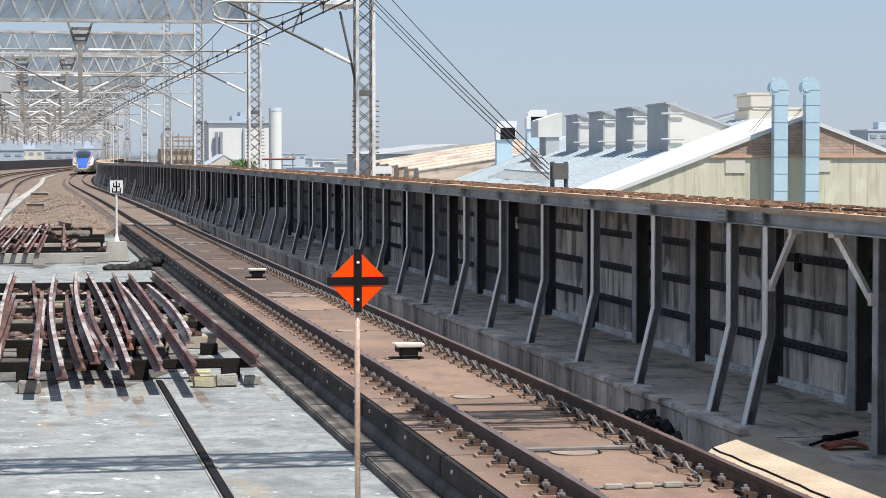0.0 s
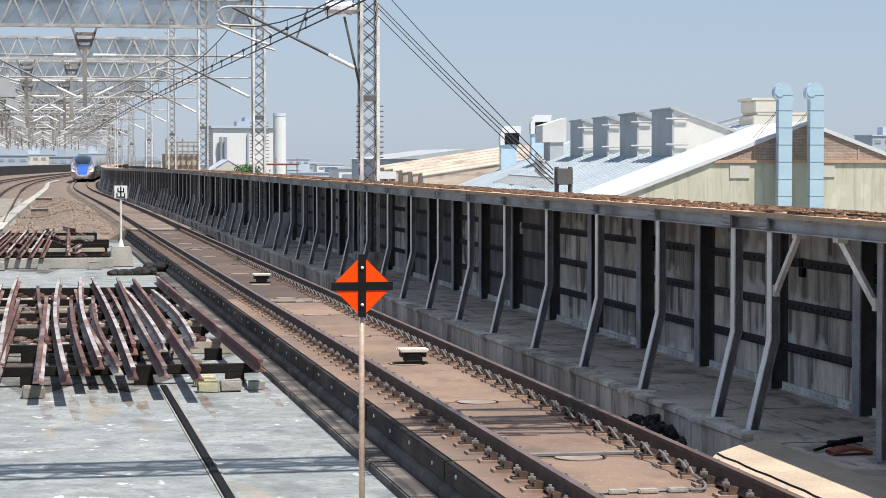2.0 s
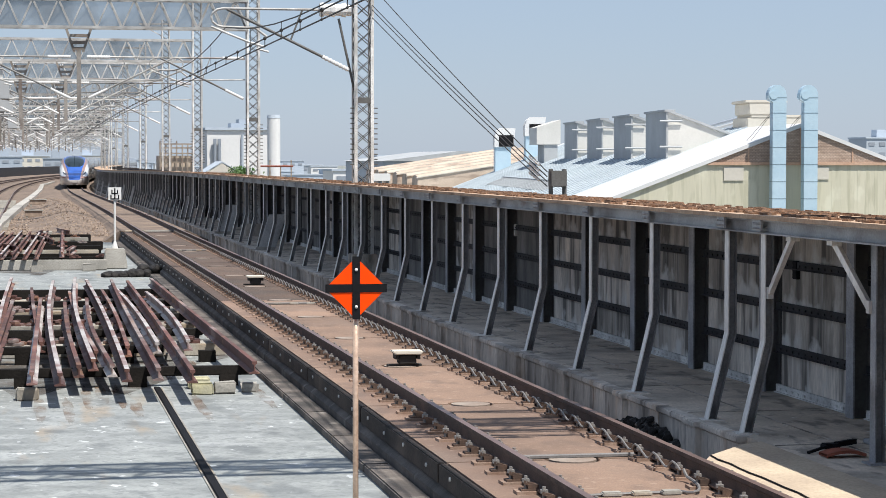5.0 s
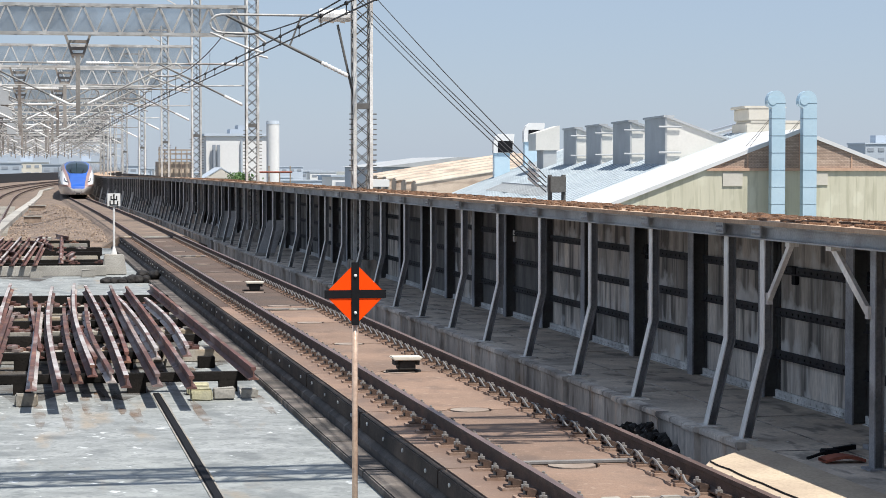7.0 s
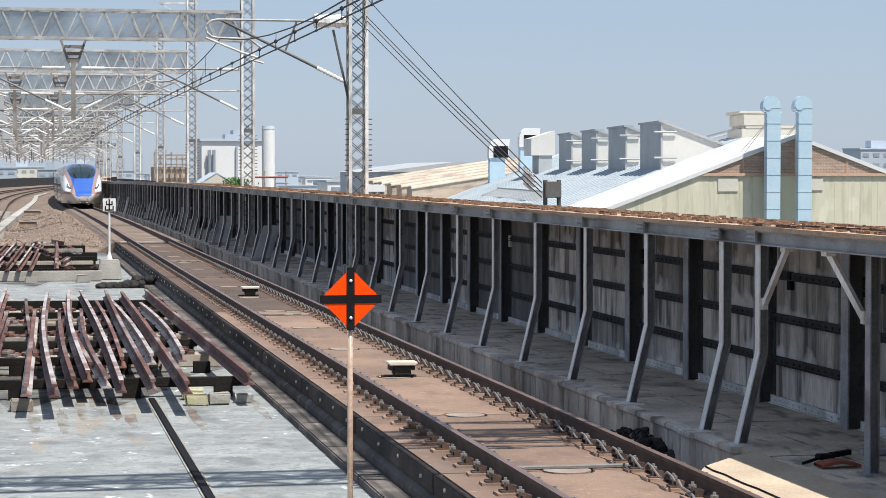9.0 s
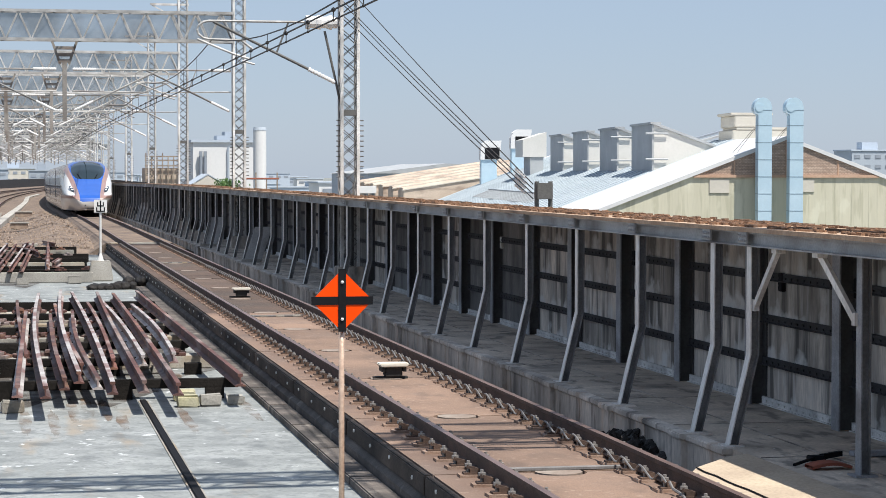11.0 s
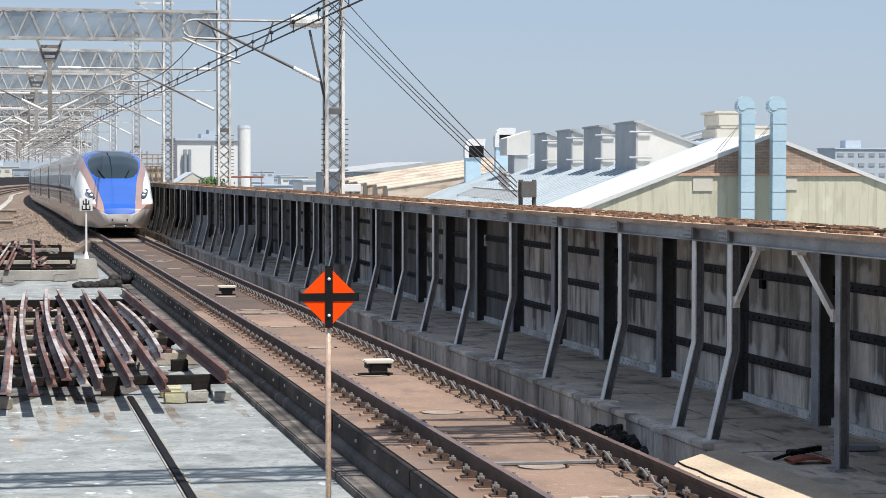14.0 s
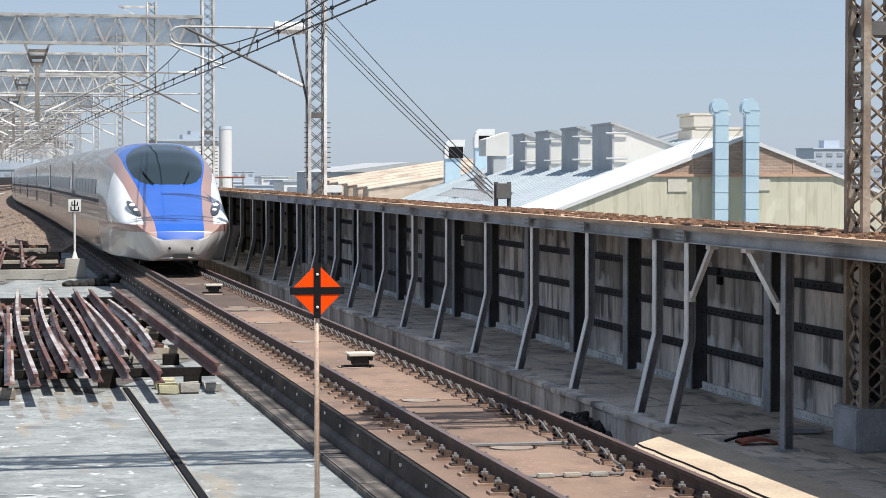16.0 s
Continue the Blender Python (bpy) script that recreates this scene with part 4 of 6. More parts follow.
def lead_car():
    root = thing("train_car", "leading high-speed train car with blue nose, copper bands and white flanks", "train car", "cars of the train")
    ns, na = 230, 460
    ss = [NOSE * (i / ns) ** 1.6 for i in range(ns + 1)]
    grid = []
    for s in ss:
        at = [j / na for j in range(na)]
        pts = [hull_point(s, a) for a in at]
        kinds = [region(p) for p in pts]
        moved = {}
        for j in range(na - 1):
            if kinds[j] != kinds[j + 1]:
                lo, hi = at[j], at[j + 1]
                for _ in range(12):
                    mid = (lo + hi) / 2
                    if region(hull_point(s, mid)) == kinds[j]:
                        lo = mid
                    else:
                        hi = mid
                k = j if (lo - at[j]) < (at[j + 1] - lo) else j + 1
                moved[k] = lo
        for k, a in moved.items():
            pts[k] = hull_point(s, a)
        grid.append(pts)
    bins = {}
    for i in range(ns):
        for j in range(na):
            q = (grid[i][j], grid[i][(j + 1) % na], grid[i + 1][(j + 1) % na], grid[i + 1][j])
            c = (q[0] + q[1] + q[2] + q[3]) / 4
            kind = region(c)
            bins.setdefault((kind, c.x > 0 if kind in ("side", "flank", "stripe") else None), []).append(((i, j), (i, (j + 1) % na), (i + 1, (j + 1) % na), (i + 1, j)))
    bins.setdefault(("skirt", None), [])
    look_up = {"skirt": ("skirt", "trainwhite2", "white lower skirt in a shaded tone"), "windscreen": ("windscreen", "glass", "dark curved windscreen"),
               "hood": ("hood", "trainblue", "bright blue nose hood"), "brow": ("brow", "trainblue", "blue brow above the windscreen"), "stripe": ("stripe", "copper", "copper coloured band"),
               "flank": ("flank", "trainwhite", "glossy white flank"), "side": ("side", "trainbody", "white side panel in a shaded grey tone"), "roof_cover": ("roof_cover", "trainblue2", "pale blue roof")}
    for (key, half), faces in bins.items():
        bm = BM()
        made = {}
        for q in faces:
            vs = []
            for i, j in q:
                if (i, j) not in made:
                    made[(i, j)] = bm.verts.new(grid[i][j])
                vs.append(made[(i, j)])
            bm.faces.new(vs)
        if key == "skirt":
            ring = [made.get((0, j)) or bm.verts.new(grid[0][j]) for j in range(na)]
            try:
                bm.faces.new(ring)
            except ValueError:
                pass
        nm, mt, lb = look_up[key]
        ob = part(nm, bm, M[mt], root, lb, smooth=True)
    for sx in (-1, 1):
        a, c = Vector((sx * 1.24, 2.15, 1.86)), Vector((sx * 0.98, 1.05, 1.40))
        for p in (a, c):
            near = min((hull_point(p.y + ds, 0.2 + 0.3 * k / 60) for k in range(60) for ds in (-0.3, 0, 0.3)), key=lambda h: (h.x - abs(p.x)) ** 2 + (h.z - p.z) ** 2)
            p.y = near.y + 0.025
        bm = BM()
        m = Matrix.Translation((a + c) / 2) @ (c - a).to_track_quat("Z", "Y").to_matrix().to_4x4() @ Matrix.Diagonal((0.13, 0.05, (c - a).length * 0.46, 1))
        bmesh.ops.create_uvsphere(bm, u_segments=16, v_segments=12, radius=1.0, matrix=m)
        lamp = part("headlight", bm, M["lampglass"], root, "slanted headlight behind dark glass", smooth=True)
        for q, r in ((0.36, 0.09), (0.64, 0.075)):
            bm = BM()
            bmesh.ops.create_uvsphere(bm, u_segments=12, v_segments=8, radius=r, matrix=Matrix.Translation(a.lerp(c, q) + Vector((0, -0.015, 0.0))))
            part("lens", bm, M["lens"], lamp, smooth=True)
        bm = BM()
        bmesh.ops.create_uvsphere(bm, u_segments=10, v_segments=6, radius=0.035, matrix=Matrix.Translation((sx * 0.3, -0.005, 0.6)))
        part("port", bm, M["black"], root)
    for sx in (-0.45, 0.4):
        bm = BM()
        pts = []
        for k in range(9):
            x, z = sx * (1 + 0.55 * k / 8 * (1 if sx < 0 else 1)), 2.27 + 0.34 * k / 8
            h = min((hull_point(2.8 + 0.05 * j, 0.2 + 0.3 * i / 60) for i in range(60) for j in range(50)), key=lambda v: (v.x - abs(x)) ** 2 + (v.z - z) ** 2)
            pts.append((x, h.y - 0.03, h.z + 0.03))
        pipe(bm, pts, 0.018, 6)
        part("wiper", bm, M["black"], root)
    for z, dy in ((0.34, 0.0),):
        bm = BM()
        pts = []
        for k in range(25):
            x = -0.82 + 1.64 * k / 24
            pts.append((x, 0.04 + 0.55 * abs(x / 0.82) ** 2.6, z))
        pipe(bm, pts, 0.04, 8)
        part("lip", bm, M["trainwhite2"], root, smooth=True)
    bm = BM()
    box(bm, -0.28, 0.28, 0.0, 0.4, 0.25, 0.5, bevel=0.08)
    part("coupler_cover", bm, M["undergear"], root)
    car_body(root, NOSE, 26.3, 4)
    return root


def car_body(root, y0, y1, first=0):
    prof = []
    for k in range(25):
        a = k / 24
        p = hull_point(NOSE, 0.12 + 0.76 * a)
        prof.append((p.x, p.z))
    bm = BM()
    rings = [[bm.verts.new((x, y, z)) for x, z in prof] for y in (y0, y1)]
    n = len(prof)
    for j in range(n):
        bm.faces.new((rings[0][j], rings[0][(j + 1) % n], rings[1][(j + 1) % n], rings[1][j]))
    bm.faces.new(rings[0])
    bm.faces.new(rings[1])
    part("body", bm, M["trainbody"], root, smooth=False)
    for sx in (-1, 1):
        x = sx * 1.695
        for z0, z1, key, nm in ((1.70, 1.80, "traindark", "belt_line"), (1.60, 1.67, "copper", "copper_line")):
            bm = BM()
            box(bm, x - 0.012, x + 0.012, y0 + 0.02, y1 - 0.05, z0, z1)
            part(nm, bm, M[key], root)
        y = y0 + (1.6 if first else 2.2)
        bm = BM()
        while y < y1 - 3.0:
            bm2 = BM()
            sec = []
            for z in (1.93, 2.08, 2.24, 2.4):
                k = 0
                while hull_point(NOSE, 0.2 + 0.3 * k / 200).z < z:
                    k += 1
                sec.append((abs(hull_point(NOSE, 0.2 + 0.3 * k / 200).x), z))
            ring = [(sx * (v + 0.012), z) for v, z in sec] + [(sx * (v - 0.05), z) for v, z in reversed(sec)]
            vv = [[bm2.verts.new((p, yy, z)) for p, z in ring] for yy in (y, y + 1.88)]
            for j in range(8):
                bm2.faces.new((vv[0][j], vv[0][(j + 1) % 8], vv[1][(j + 1) % 8], vv[1][j]))
            bm2.faces.new(vv[0])
            bm2.faces.new(vv[1])
            part("window", bm2, M["trainglass"], root)
            y += 2.08
        bm.free()
        bm = BM()
        box(bm, x - 0.012, x + 0.008, y1 - 1.9, y1 - 1.88, 0.95, 2.95)
        box(bm, x - 0.012, x + 0.008, y1 - 1.0, y1 - 0.98, 0.95, 2.95)
        part("door", bm, M["traindark"], root)
    bm = BM()
    box(bm, -1.45, 1.45, y0 + 1.5, y1 - 1.0, 0.12, 0.3)
    part("underframe", bm, M["undergear"], root)
    for yb in (y0 + 3.2 if y0 < 1 else 5.0, y1 - 3.7):
        bm = BM()
        for yy in (-1.25, 1.25):
            for sx in (-0.757, 0.757):
                tube(bm, (sx - 0.06, yb + yy, 0.43), (sx + 0.06, yb + yy, 0.43), 0.43, 18)
        box(bm, -1.2, 1.2, yb - 1.6, yb + 1.6, 0.35, 0.55)
        part("bogie", bm, M["undergear"], root)
    bm = BM()
    box(bm, -1.3, 1.3, y1, y1 + 0.2, 0.5, 3.0)
    part("gangway", bm, M["undergear"], root)


def next_car():
    root = thing("train_car", "white high-speed train car in shaded grey, with a dark window line", "train car", "cars of the train")
    car_body(root, 0.0, 24.8)
    return root


CARS = [lead_car(), next_car()]
for k in range(9):
    CARS.append(copy_thing(CARS[1], Matrix.Identity(4)))

# ---- track slabs, joints, fasteners ----
def slab_mesh():
    bm = BM()
    half, w, r = 2.365, 1.2, 0.26
    out = [(-w, -half)]
    out += [(-r * math.cos(math.pi * k / 10), -half + r * math.sin(math.pi * k / 10)) for k in range(11)]
    out += [(w, -half), (w, half)]
    out += [(r * math.cos(math.pi * k / 10), half - r * math.sin(math.pi * k / 10)) for k in range(11)]
    out += [(-w, half)]
    lo = [bm.verts.new((x, y, -0.388)) for x, y in out]
    hi = [bm.verts.new((x, y, -0.2)) for x, y in out]
    n = len(out)
    for j in range(n):
        bm.faces.new((lo[j], lo[(j + 1) % n], hi[(j + 1) % n], hi[j]))
    bm.faces.new(hi)
    return meshed(bm, "slab", M["slab"])


SLAB = slab_mesh()
DARK_SLAB = SLAB.copy()
DARK_SLAB.materials[0] = M["darkslab"]
bm = BM()
tube(bm, (0, 0, -0.388), (0, 0, -0.195), 0.225, 24)
STOPPER = meshed(bm, "stopper", M["grout"])
bm = BM()
box(bm, -1.285, -1.21, -2.36, 2.36, -0.4, -0.205, bevel=0.012)
PLANK = meshed(bm, "edge_plank", M["plank"])
bm = BM()
tube(bm, (-1.3, 0, -0.3), (-1.28, 0, -0.3), 0.02, 8)
BOLT = meshed(bm, "bolt", M["white"])
bm = BM()
box(bm, -1.62, -1.34, -1.18, 1.18, -0.63, -0.53, bevel=0.015)
LEDGE = meshed(bm, "ledge_block", M["bed"])
PITCH = 4.78
for k in range(-3, 14):
    yj = 19.97 + PITCH * k
    shared("slab", DARK_SLAB if k > 4 else SLAB, track, (TC, yj + PITCH / 2, 0))
    shared("stopper", STOPPER, track, (TC, yj, 0))
    shared("edge_plank", PLANK, track, (TC, yj + PITCH / 2, 0))
    for b in range(4):
        shared("bolt", BOLT, track, (TC, yj + PITCH * (b + 0.5) / 4 + 0.1 * math.sin(k * 3 + b), 0.03 * (b % 2)))
    for b in range(2):
        shared("ledge_block", LEDGE, track, (TC, yj + PITCH * (b + 0.5) / 2, 0))


def fastener_mesh(spring=0):
    bm = BM()
    for sx in (-1, 1):
        box(bm, sx * 0.06, sx * 0.24, -0.085, 0.085, -0.2, -0.175)
    n0 = len(bm.faces)
    for sx in (-1, 1):
        box(bm, sx * 0.075, sx * 0.2, -0.06, 0.06, -0.175, -0.158)
        box(bm, sx * 0.05, sx * 0.14, -0.05, 0.05, -0.162, -0.118)
        bar(bm, (sx * 0.05, -0.045, -0.14), (sx * 0.17, -0.02, -0.1), 0.02, 0.03)
        bar(bm, (sx * 0.05, 0.045, -0.14), (sx * 0.17, 0.02, -0.1), 0.02, 0.03)
    n1 = len(bm.faces)
    for sx in (-1, 1):
        tube(bm, (sx * 0.15, 0.0, -0.17), (sx * 0.15, 0.0, -0.05), 0.016, 6)
        tube(bm, (sx * 0.15, 0.0, -0.105), (sx * 0.15, 0.0, -0.075), 0.035, 6)
    bm.faces.ensure_lookup_table()
    for i, f in enumerate(bm.faces):
        f.material_index = 0 if i < n0 else (1 if i < n1 else 2)
    return meshed(bm, "fastener", [M["plate"], M["clip"], M["bolt"]])


FAST = fastener_mesh()
rng = random.Random(4)
k = 0
y = 12.0
while y < 84:
    for sx in (-0.757, 0.757):
        shared("fastener", FAST, track, (TC + sx + rng.uniform(-0.006, 0.006), y + rng.uniform(-0.03, 0.03), 0), (0, 0, rng.uniform(-0.05, 0.05)))
    y += 0.5975

# grey cable looping along the fasteners of the far rail
cable = thing("track_cable", "grey signal cable looped along the rail fasteners", "cable")
bm = BM()
pts = []
y = 18.4
while y < 64:
    ph = (y - 12.0) / 0.5975
    pts.append((TC + 0.757 - 0.185 - 0.012 * math.cos(2 * math.pi * ph), y, -0.09 + 0.045 * math.cos(2 * math.pi * ph)))
    y += 0.1
pipe(bm, pts, 0.0105, 6)
part("run", bm, M["cable"], cable)
bm = BM()
pts = [(TC + 0.60, 18.4, -0.09)]
for q in range(9):
    a = math.pi * q / 8
    pts.append((TC + 0.50 + 0.12 * math.cos(a), 18.35 - 0.45 * math.sin(a) - 0.06 * q, -0.15 - 0.005 * q))
pts += [(TC + 0.3, 17.75, -0.185), (TC - 0.35, 17.7, -0.185), (TC - 0.6, 17.68, -0.19)]
pipe(bm, pts, 0.014, 6)
part("crossing", bm, M["cable"], cable)
bm = BM()
box(bm, -0.085, 0.085, -0.05, 0.05, -0.2, -0.16, bevel=0.01)
CLAMP = meshed(bm, "clamp", M["block"])
for yy, xs in ((17.7, (-0.24, 0.02, 0.28)), (42.5, (-0.2, 0.12, 0.45)), (68.2, (-0.3, 0.0, 0.3))):
    for x in xs:
        shared("clamp", CLAMP, cable, (TC + x, yy, 0))
for yy in (20.05, 42.5, 68.2):
    bm = BM()
    tube(bm, (TC - 0.55, yy, -0.18), (TC + 0.62, yy, -0.18), 0.022, 6)
    part("crossing", bm, M["cable"], cable)

# white-topped track boxes
for y in (29.5, 49.3):
    bx = thing("track_box", "white-topped transponder box on dark brackets between the rails", "track device", "track boxes", (TC + 0.08, y, -0.2))
    bm = BM()
    box(bm, -0.21, 0.21, -0.15, 0.15, 0.165, 0.215, bevel=0.012)
    for v in bm.verts:
        if v.co.z < 0.18:
            v.co.x *= 0.88
    part("lid", bm, M["cream2"], bx, "dirty white plastic lid")
    bm = BM()
    box(bm, -0.12, 0.12, -0.1, 0.1, 0.03, 0.165, bevel=0.015)
    part("housing", bm, M["undergear"], bx)
    for sx in (-0.15, 0.15):
        bm = BM()
        box(bm, sx - 0.02, sx + 0.02, -0.12, 0.12, 0.1, 0.165)
        part("bracket", bm, M["undergear"], bx)
    bm = BM()
    box(bm, -0.27, 0.2, -0.06, 0.06, 0.0, 0.03)
    part("foot", bm, M["undergear"], bx)

# ---- ramp of sunlit concrete at the near end of the walkway ----
bm = BM()
out = [(6.36, 4.0), (7.32, 4.0), (7.32, 21.1), (7.05, 20.9), (6.5, 20.2), (6.36, 19.9)]
lo = [bm.verts.new((x, y, -0.66)) for x, y in out]
hi = [bm.verts.new((x, y, WZ + 0.006)) for x, y in out]
for j in range(6):
    bm.faces.new((lo[j], lo[(j + 1) % 6], hi[(j + 1) % 6], hi[j]))
bm.faces.new(hi)
part("ramp", bm, M["cream"], walkway, "tan concrete ramp")
cord = thing("black_cable", "black cable lying along the walkway edge", "cable")
bm = BM()
r2 = random.Random(8)
pipe(bm, [(6.46 + 0.015 * r2.uniform(-1, 1), y, WZ + 0.016) for y in np.arange(6, 20.2, 0.3)], 0.008, 6)
part("cord", bm, M["black"], cord)
hatch = thing("hatch", "small floor hatch with red oxide plate and black hoses", "hatch", at=(7.72, 19.9, WZ + 0.01))
bm = BM()
vv = [[bm.verts.new((-0.2 + 0.4 * k / 8, y, z + 0.035 * math.sin(math.pi * k / 8))) for k in range(9)] for y, z in ((-0.12, 0.03), (0.1, 0.03), (0.1, 0.0), (-0.12, 0.0))]
for a, b in zip(vv, vv[1:] + vv[:1]):
    for k in range(8):
        bm.faces.new((a[k], a[k + 1], b[k + 1], b[k]))
part("plate", bm, M["redpaint"], hatch, "curved red oxide plate")
bm = BM()
bar(bm, (-0.3, 0.12, 0.02), (0.05, 0.5, 0.03), 0.025, 0.025)
box(bm, 0.0, 0.16, 0.46, 0.6, 0.0, 0.05, bevel=0.01)
bar(bm, (0.14, 0.54, 0.035), (0.42, 0.75, 0.035), 0.05, 0.05)
part("lever", bm, M["black"], hatch, "black steel lever")
bm = BM()
box(bm, 0.55, 1.05, 0.7, 0.86, 0.0, 0.05, bevel=0.008)
part("cover_strip", bm, M["wallpost"], hatch)
# ---- black sacks and sandbags ----
def sack(loc, sx, sy, sz, seed, name="sandbag"):
    bm = BM()
    bmesh.ops.create_icosphere(bm, subdivisions=3, radius=1.0)
    for v in bm.verts:
        n = noise.noise(v.co * 1.6 + Vector((seed, 0, 0))) * 0.22 + noise.noise(v.co * 4 + Vector((0, seed, 0))) * 0.08
        v.co = Vector((v.co.x * sx, v.co.y * sy, max(v.co.z, -0.6) * sz)) * (1 + n)
    ob = part(name, bm, M["bag"], smooth=True)
    ob.location = Vector(loc) + Vector((0, 0, 0.55 * sz))
    return ob


r2 = random.Random(3)
bm = BM()
for k in range(150):
    q = r2.uniform(-1, 1)
    m = Matrix.Translation((r2.uniform(6.92, 7.2), 24.55 + 0.95 * q, -0.66 + 0.24 * r2.random() * (1 - 0.6 * q * q))) @ Euler((r2.uniform(0, 6), r2.uniform(0, 6), 0)).to_matrix().to_4x4()
    m = m @ Matrix.Diagonal((r2.uniform(0.05, 0.12), r2.uniform(0.05, 0.1), r2.uniform(0.03, 0.06), 1))
    bmesh.ops.create_icosphere(bm, subdivisions=1, radius=1.0, matrix=m)
for v in bm.verts:
    v.co += 0.02 * noise.noise_vector(v.co * 9)
tagged(part("debris_heap", bm, M["bag"]), "heap of black lumpy debris against the kerb", "debris", kind="stuff")
for k in range(14):
    tagged(sack((2.3 + 0.11 * k, 61.2 + 0.3 * (k % 2), -0.62 + (0.13 if k > 6 and k % 3 == 0 else 0.0)), 0.17, 0.28, 0.1 + 0.04 * (k > 5), k * 1.7),
           "dark sandbag lying on the concrete deck", "sandbag", "sandbags")

# ---- stacks of old rails on sleepers ----
PILE = [(0.11, 29.0, 0.35, 44.5), (0.47, 28.8, 0.69, 51.1), (0.75, 30.3, 0.82, 44.0), (0.96, 30.8, 1.22, 52.5), (1.20, 30.3, 1.28, 45.1),
        (1.35, 29.2, 1.45, 51.5), (1.77, 29.3, 2.02, 51.4), (2.03, 33.9, 2.01, 48.6), (2.19, 28.9, 2.36, 50.8), (2.53, 34.3, 2.59, 47.2),
        (3.12, 30.0, 2.95, 51.7), (-0.42, 31.8, -0.25, 52.8), (-0.46, 29.7, -0.19, 45.0), (-0.8, 30.2, -0.6, 50.0),
        (1.08, 33.2, 1.0, 48.5), (1.58, 34.0, 1.72, 49.0), (0.28, 35.0, 0.2, 50.0)]
BOW = [0.0, -0.12, -0.05, -0.12, -0.1, 0.05, -0.03, 0.06, 0.02, 0.1, 0.0, -0.05, 0.0, 0.0, -0.06, 0.05, -0.03]
for i, (x0, y0, x1, y1) in enumerate(PILE):
    zt = -0.15 if i in (0, 1, 3, 5, 6, 8, 10, 11) else -0.19 if i < 14 else -0.246
    pts = [(x0 + (x1 - x0) * q / 10 + BOW[i] * math.sin(math.pi * q / 10), y0 + (y1 - y0) * q / 10, zt) for q in range(11)]
    key = "greyrail" if i in (0, 4, 7, 9) else "oldrail"
    ob = rail("old_rail", pts, None, [M[key], M["greyrail"] if i % 2 and i < 14 else M["oldrail"]])
    tagged(ob, "worn grey steel rail lying on sleepers" if key == "greyrail" else "rusty red-brown steel rail lying on sleepers", "rail", "stack of old rails")
r2 = random.Random(11)
for y, x0, x1, low, hgt, half, key in ((31.5, -1.4, 3.25, 0.15, 0.28, 0.1, "wood"), (33.4, -1.2, 2.0, 0.0, 0.08, 0.3, "block"),
                                       (35.2, -1.4, 2.2, 0.16, 0.28, 0.12, "wood"), (36.6, -1.4, 3.3, 0.0, 0.2, 0.34, "block"), (38.6, -1.2, 3.1, 0.16, 0.28, 0.13, "wood"),
                                       (40.6, -1.4, 3.2, 0.0, 0.22, 0.3, "block"), (42.4, -1.4, 3.3, 0.16, 0.28, 0.13, "wood"), (44.6, -1.2, 3.1, 0.0, 0.2, 0.3, "block"),
                                       (46.4, -1.4, 3.3, 0.16, 0.28, 0.13, "wood"), (48.2, -1.4, 3.3, 0.0, 0.2, 0.3, "block"), (50.6, -1.4, 3.3, 0.0, 0.28, 0.14, "wood")):
    bm = BM()
    box(bm, x0, x1, -half, half, low, hgt, bevel=0.015)
    if low:
        for fx in (-1.2, 0.0, 1.6, 2.9):
            box(bm, fx - 0.13, fx + 0.13, -half, half, 0, low + 0.02)
    ob = part("sleeper", bm, M[key])
    ob.location = (0, y, -0.62)
    ob.rotation_euler = (0, 0, r2.uniform(-0.012, 0.012))
    tagged(ob, "dark timber sleeper under old rails" if key == "wood" else "pale concrete slab under old rails", "sleeper", "sleepers under the rails")
for x, y, s in ((2.42, 30.3, 0.2), (2.74, 30.35, 0.2), (2.44, 31.1, 0.2), (3.1, 30.5, 0.16), (2.35, 35.4, 0.15), (0.05, 30.0, 0.2)):
    bm = BM()
    s *= 0.75
    box(bm, -s, s, -s * 0.7, s * 0.7, 0, s * 1.1, bevel=0.02)
    for v in bm.verts:
        v.co += Vector((r2.uniform(-1, 1), r2.uniform(-1, 1), r2.uniform(-1, 1))) * 0.012
    ob = part("concrete_block", bm, M["yellow"] if 2.4 < x < 2.45 else M["block"])
    ob.location = (x, y, -0.62)
    tagged(ob, "broken pale concrete block beside old rails", "block", "loose blocks")
# rail fittings between the stacked rails
bm = BM()
box(bm, -0.16, 0.16, -0.09, 0.09, 0, 0.05, bevel=0.008)
box(bm, -0.05, 0.05, -0.11, 0.11, 0.05, 0.1, bevel=0.008)
PLATE = meshed(bm, "tie_plate", M["oldrail"])
for k in range(80):
    ob = new("tie_plate", PLATE)
    ob.location = (r2.choice((0.25, 0.6, 1.05, 1.5, 2.15, 2.75, -0.15)) + r2.uniform(-0.05, 0.05), r2.choice((36.6, 40.6, 44.6, 48.2)) + r2.uniform(-0.25, 0.25), -0.42)
    ob.rotation_euler = (0, 0, r2.uniform(-0.5, 0.5))
    tagged(ob, "rusty red tie plate lying between old rails", "tie plate", "tie plates")
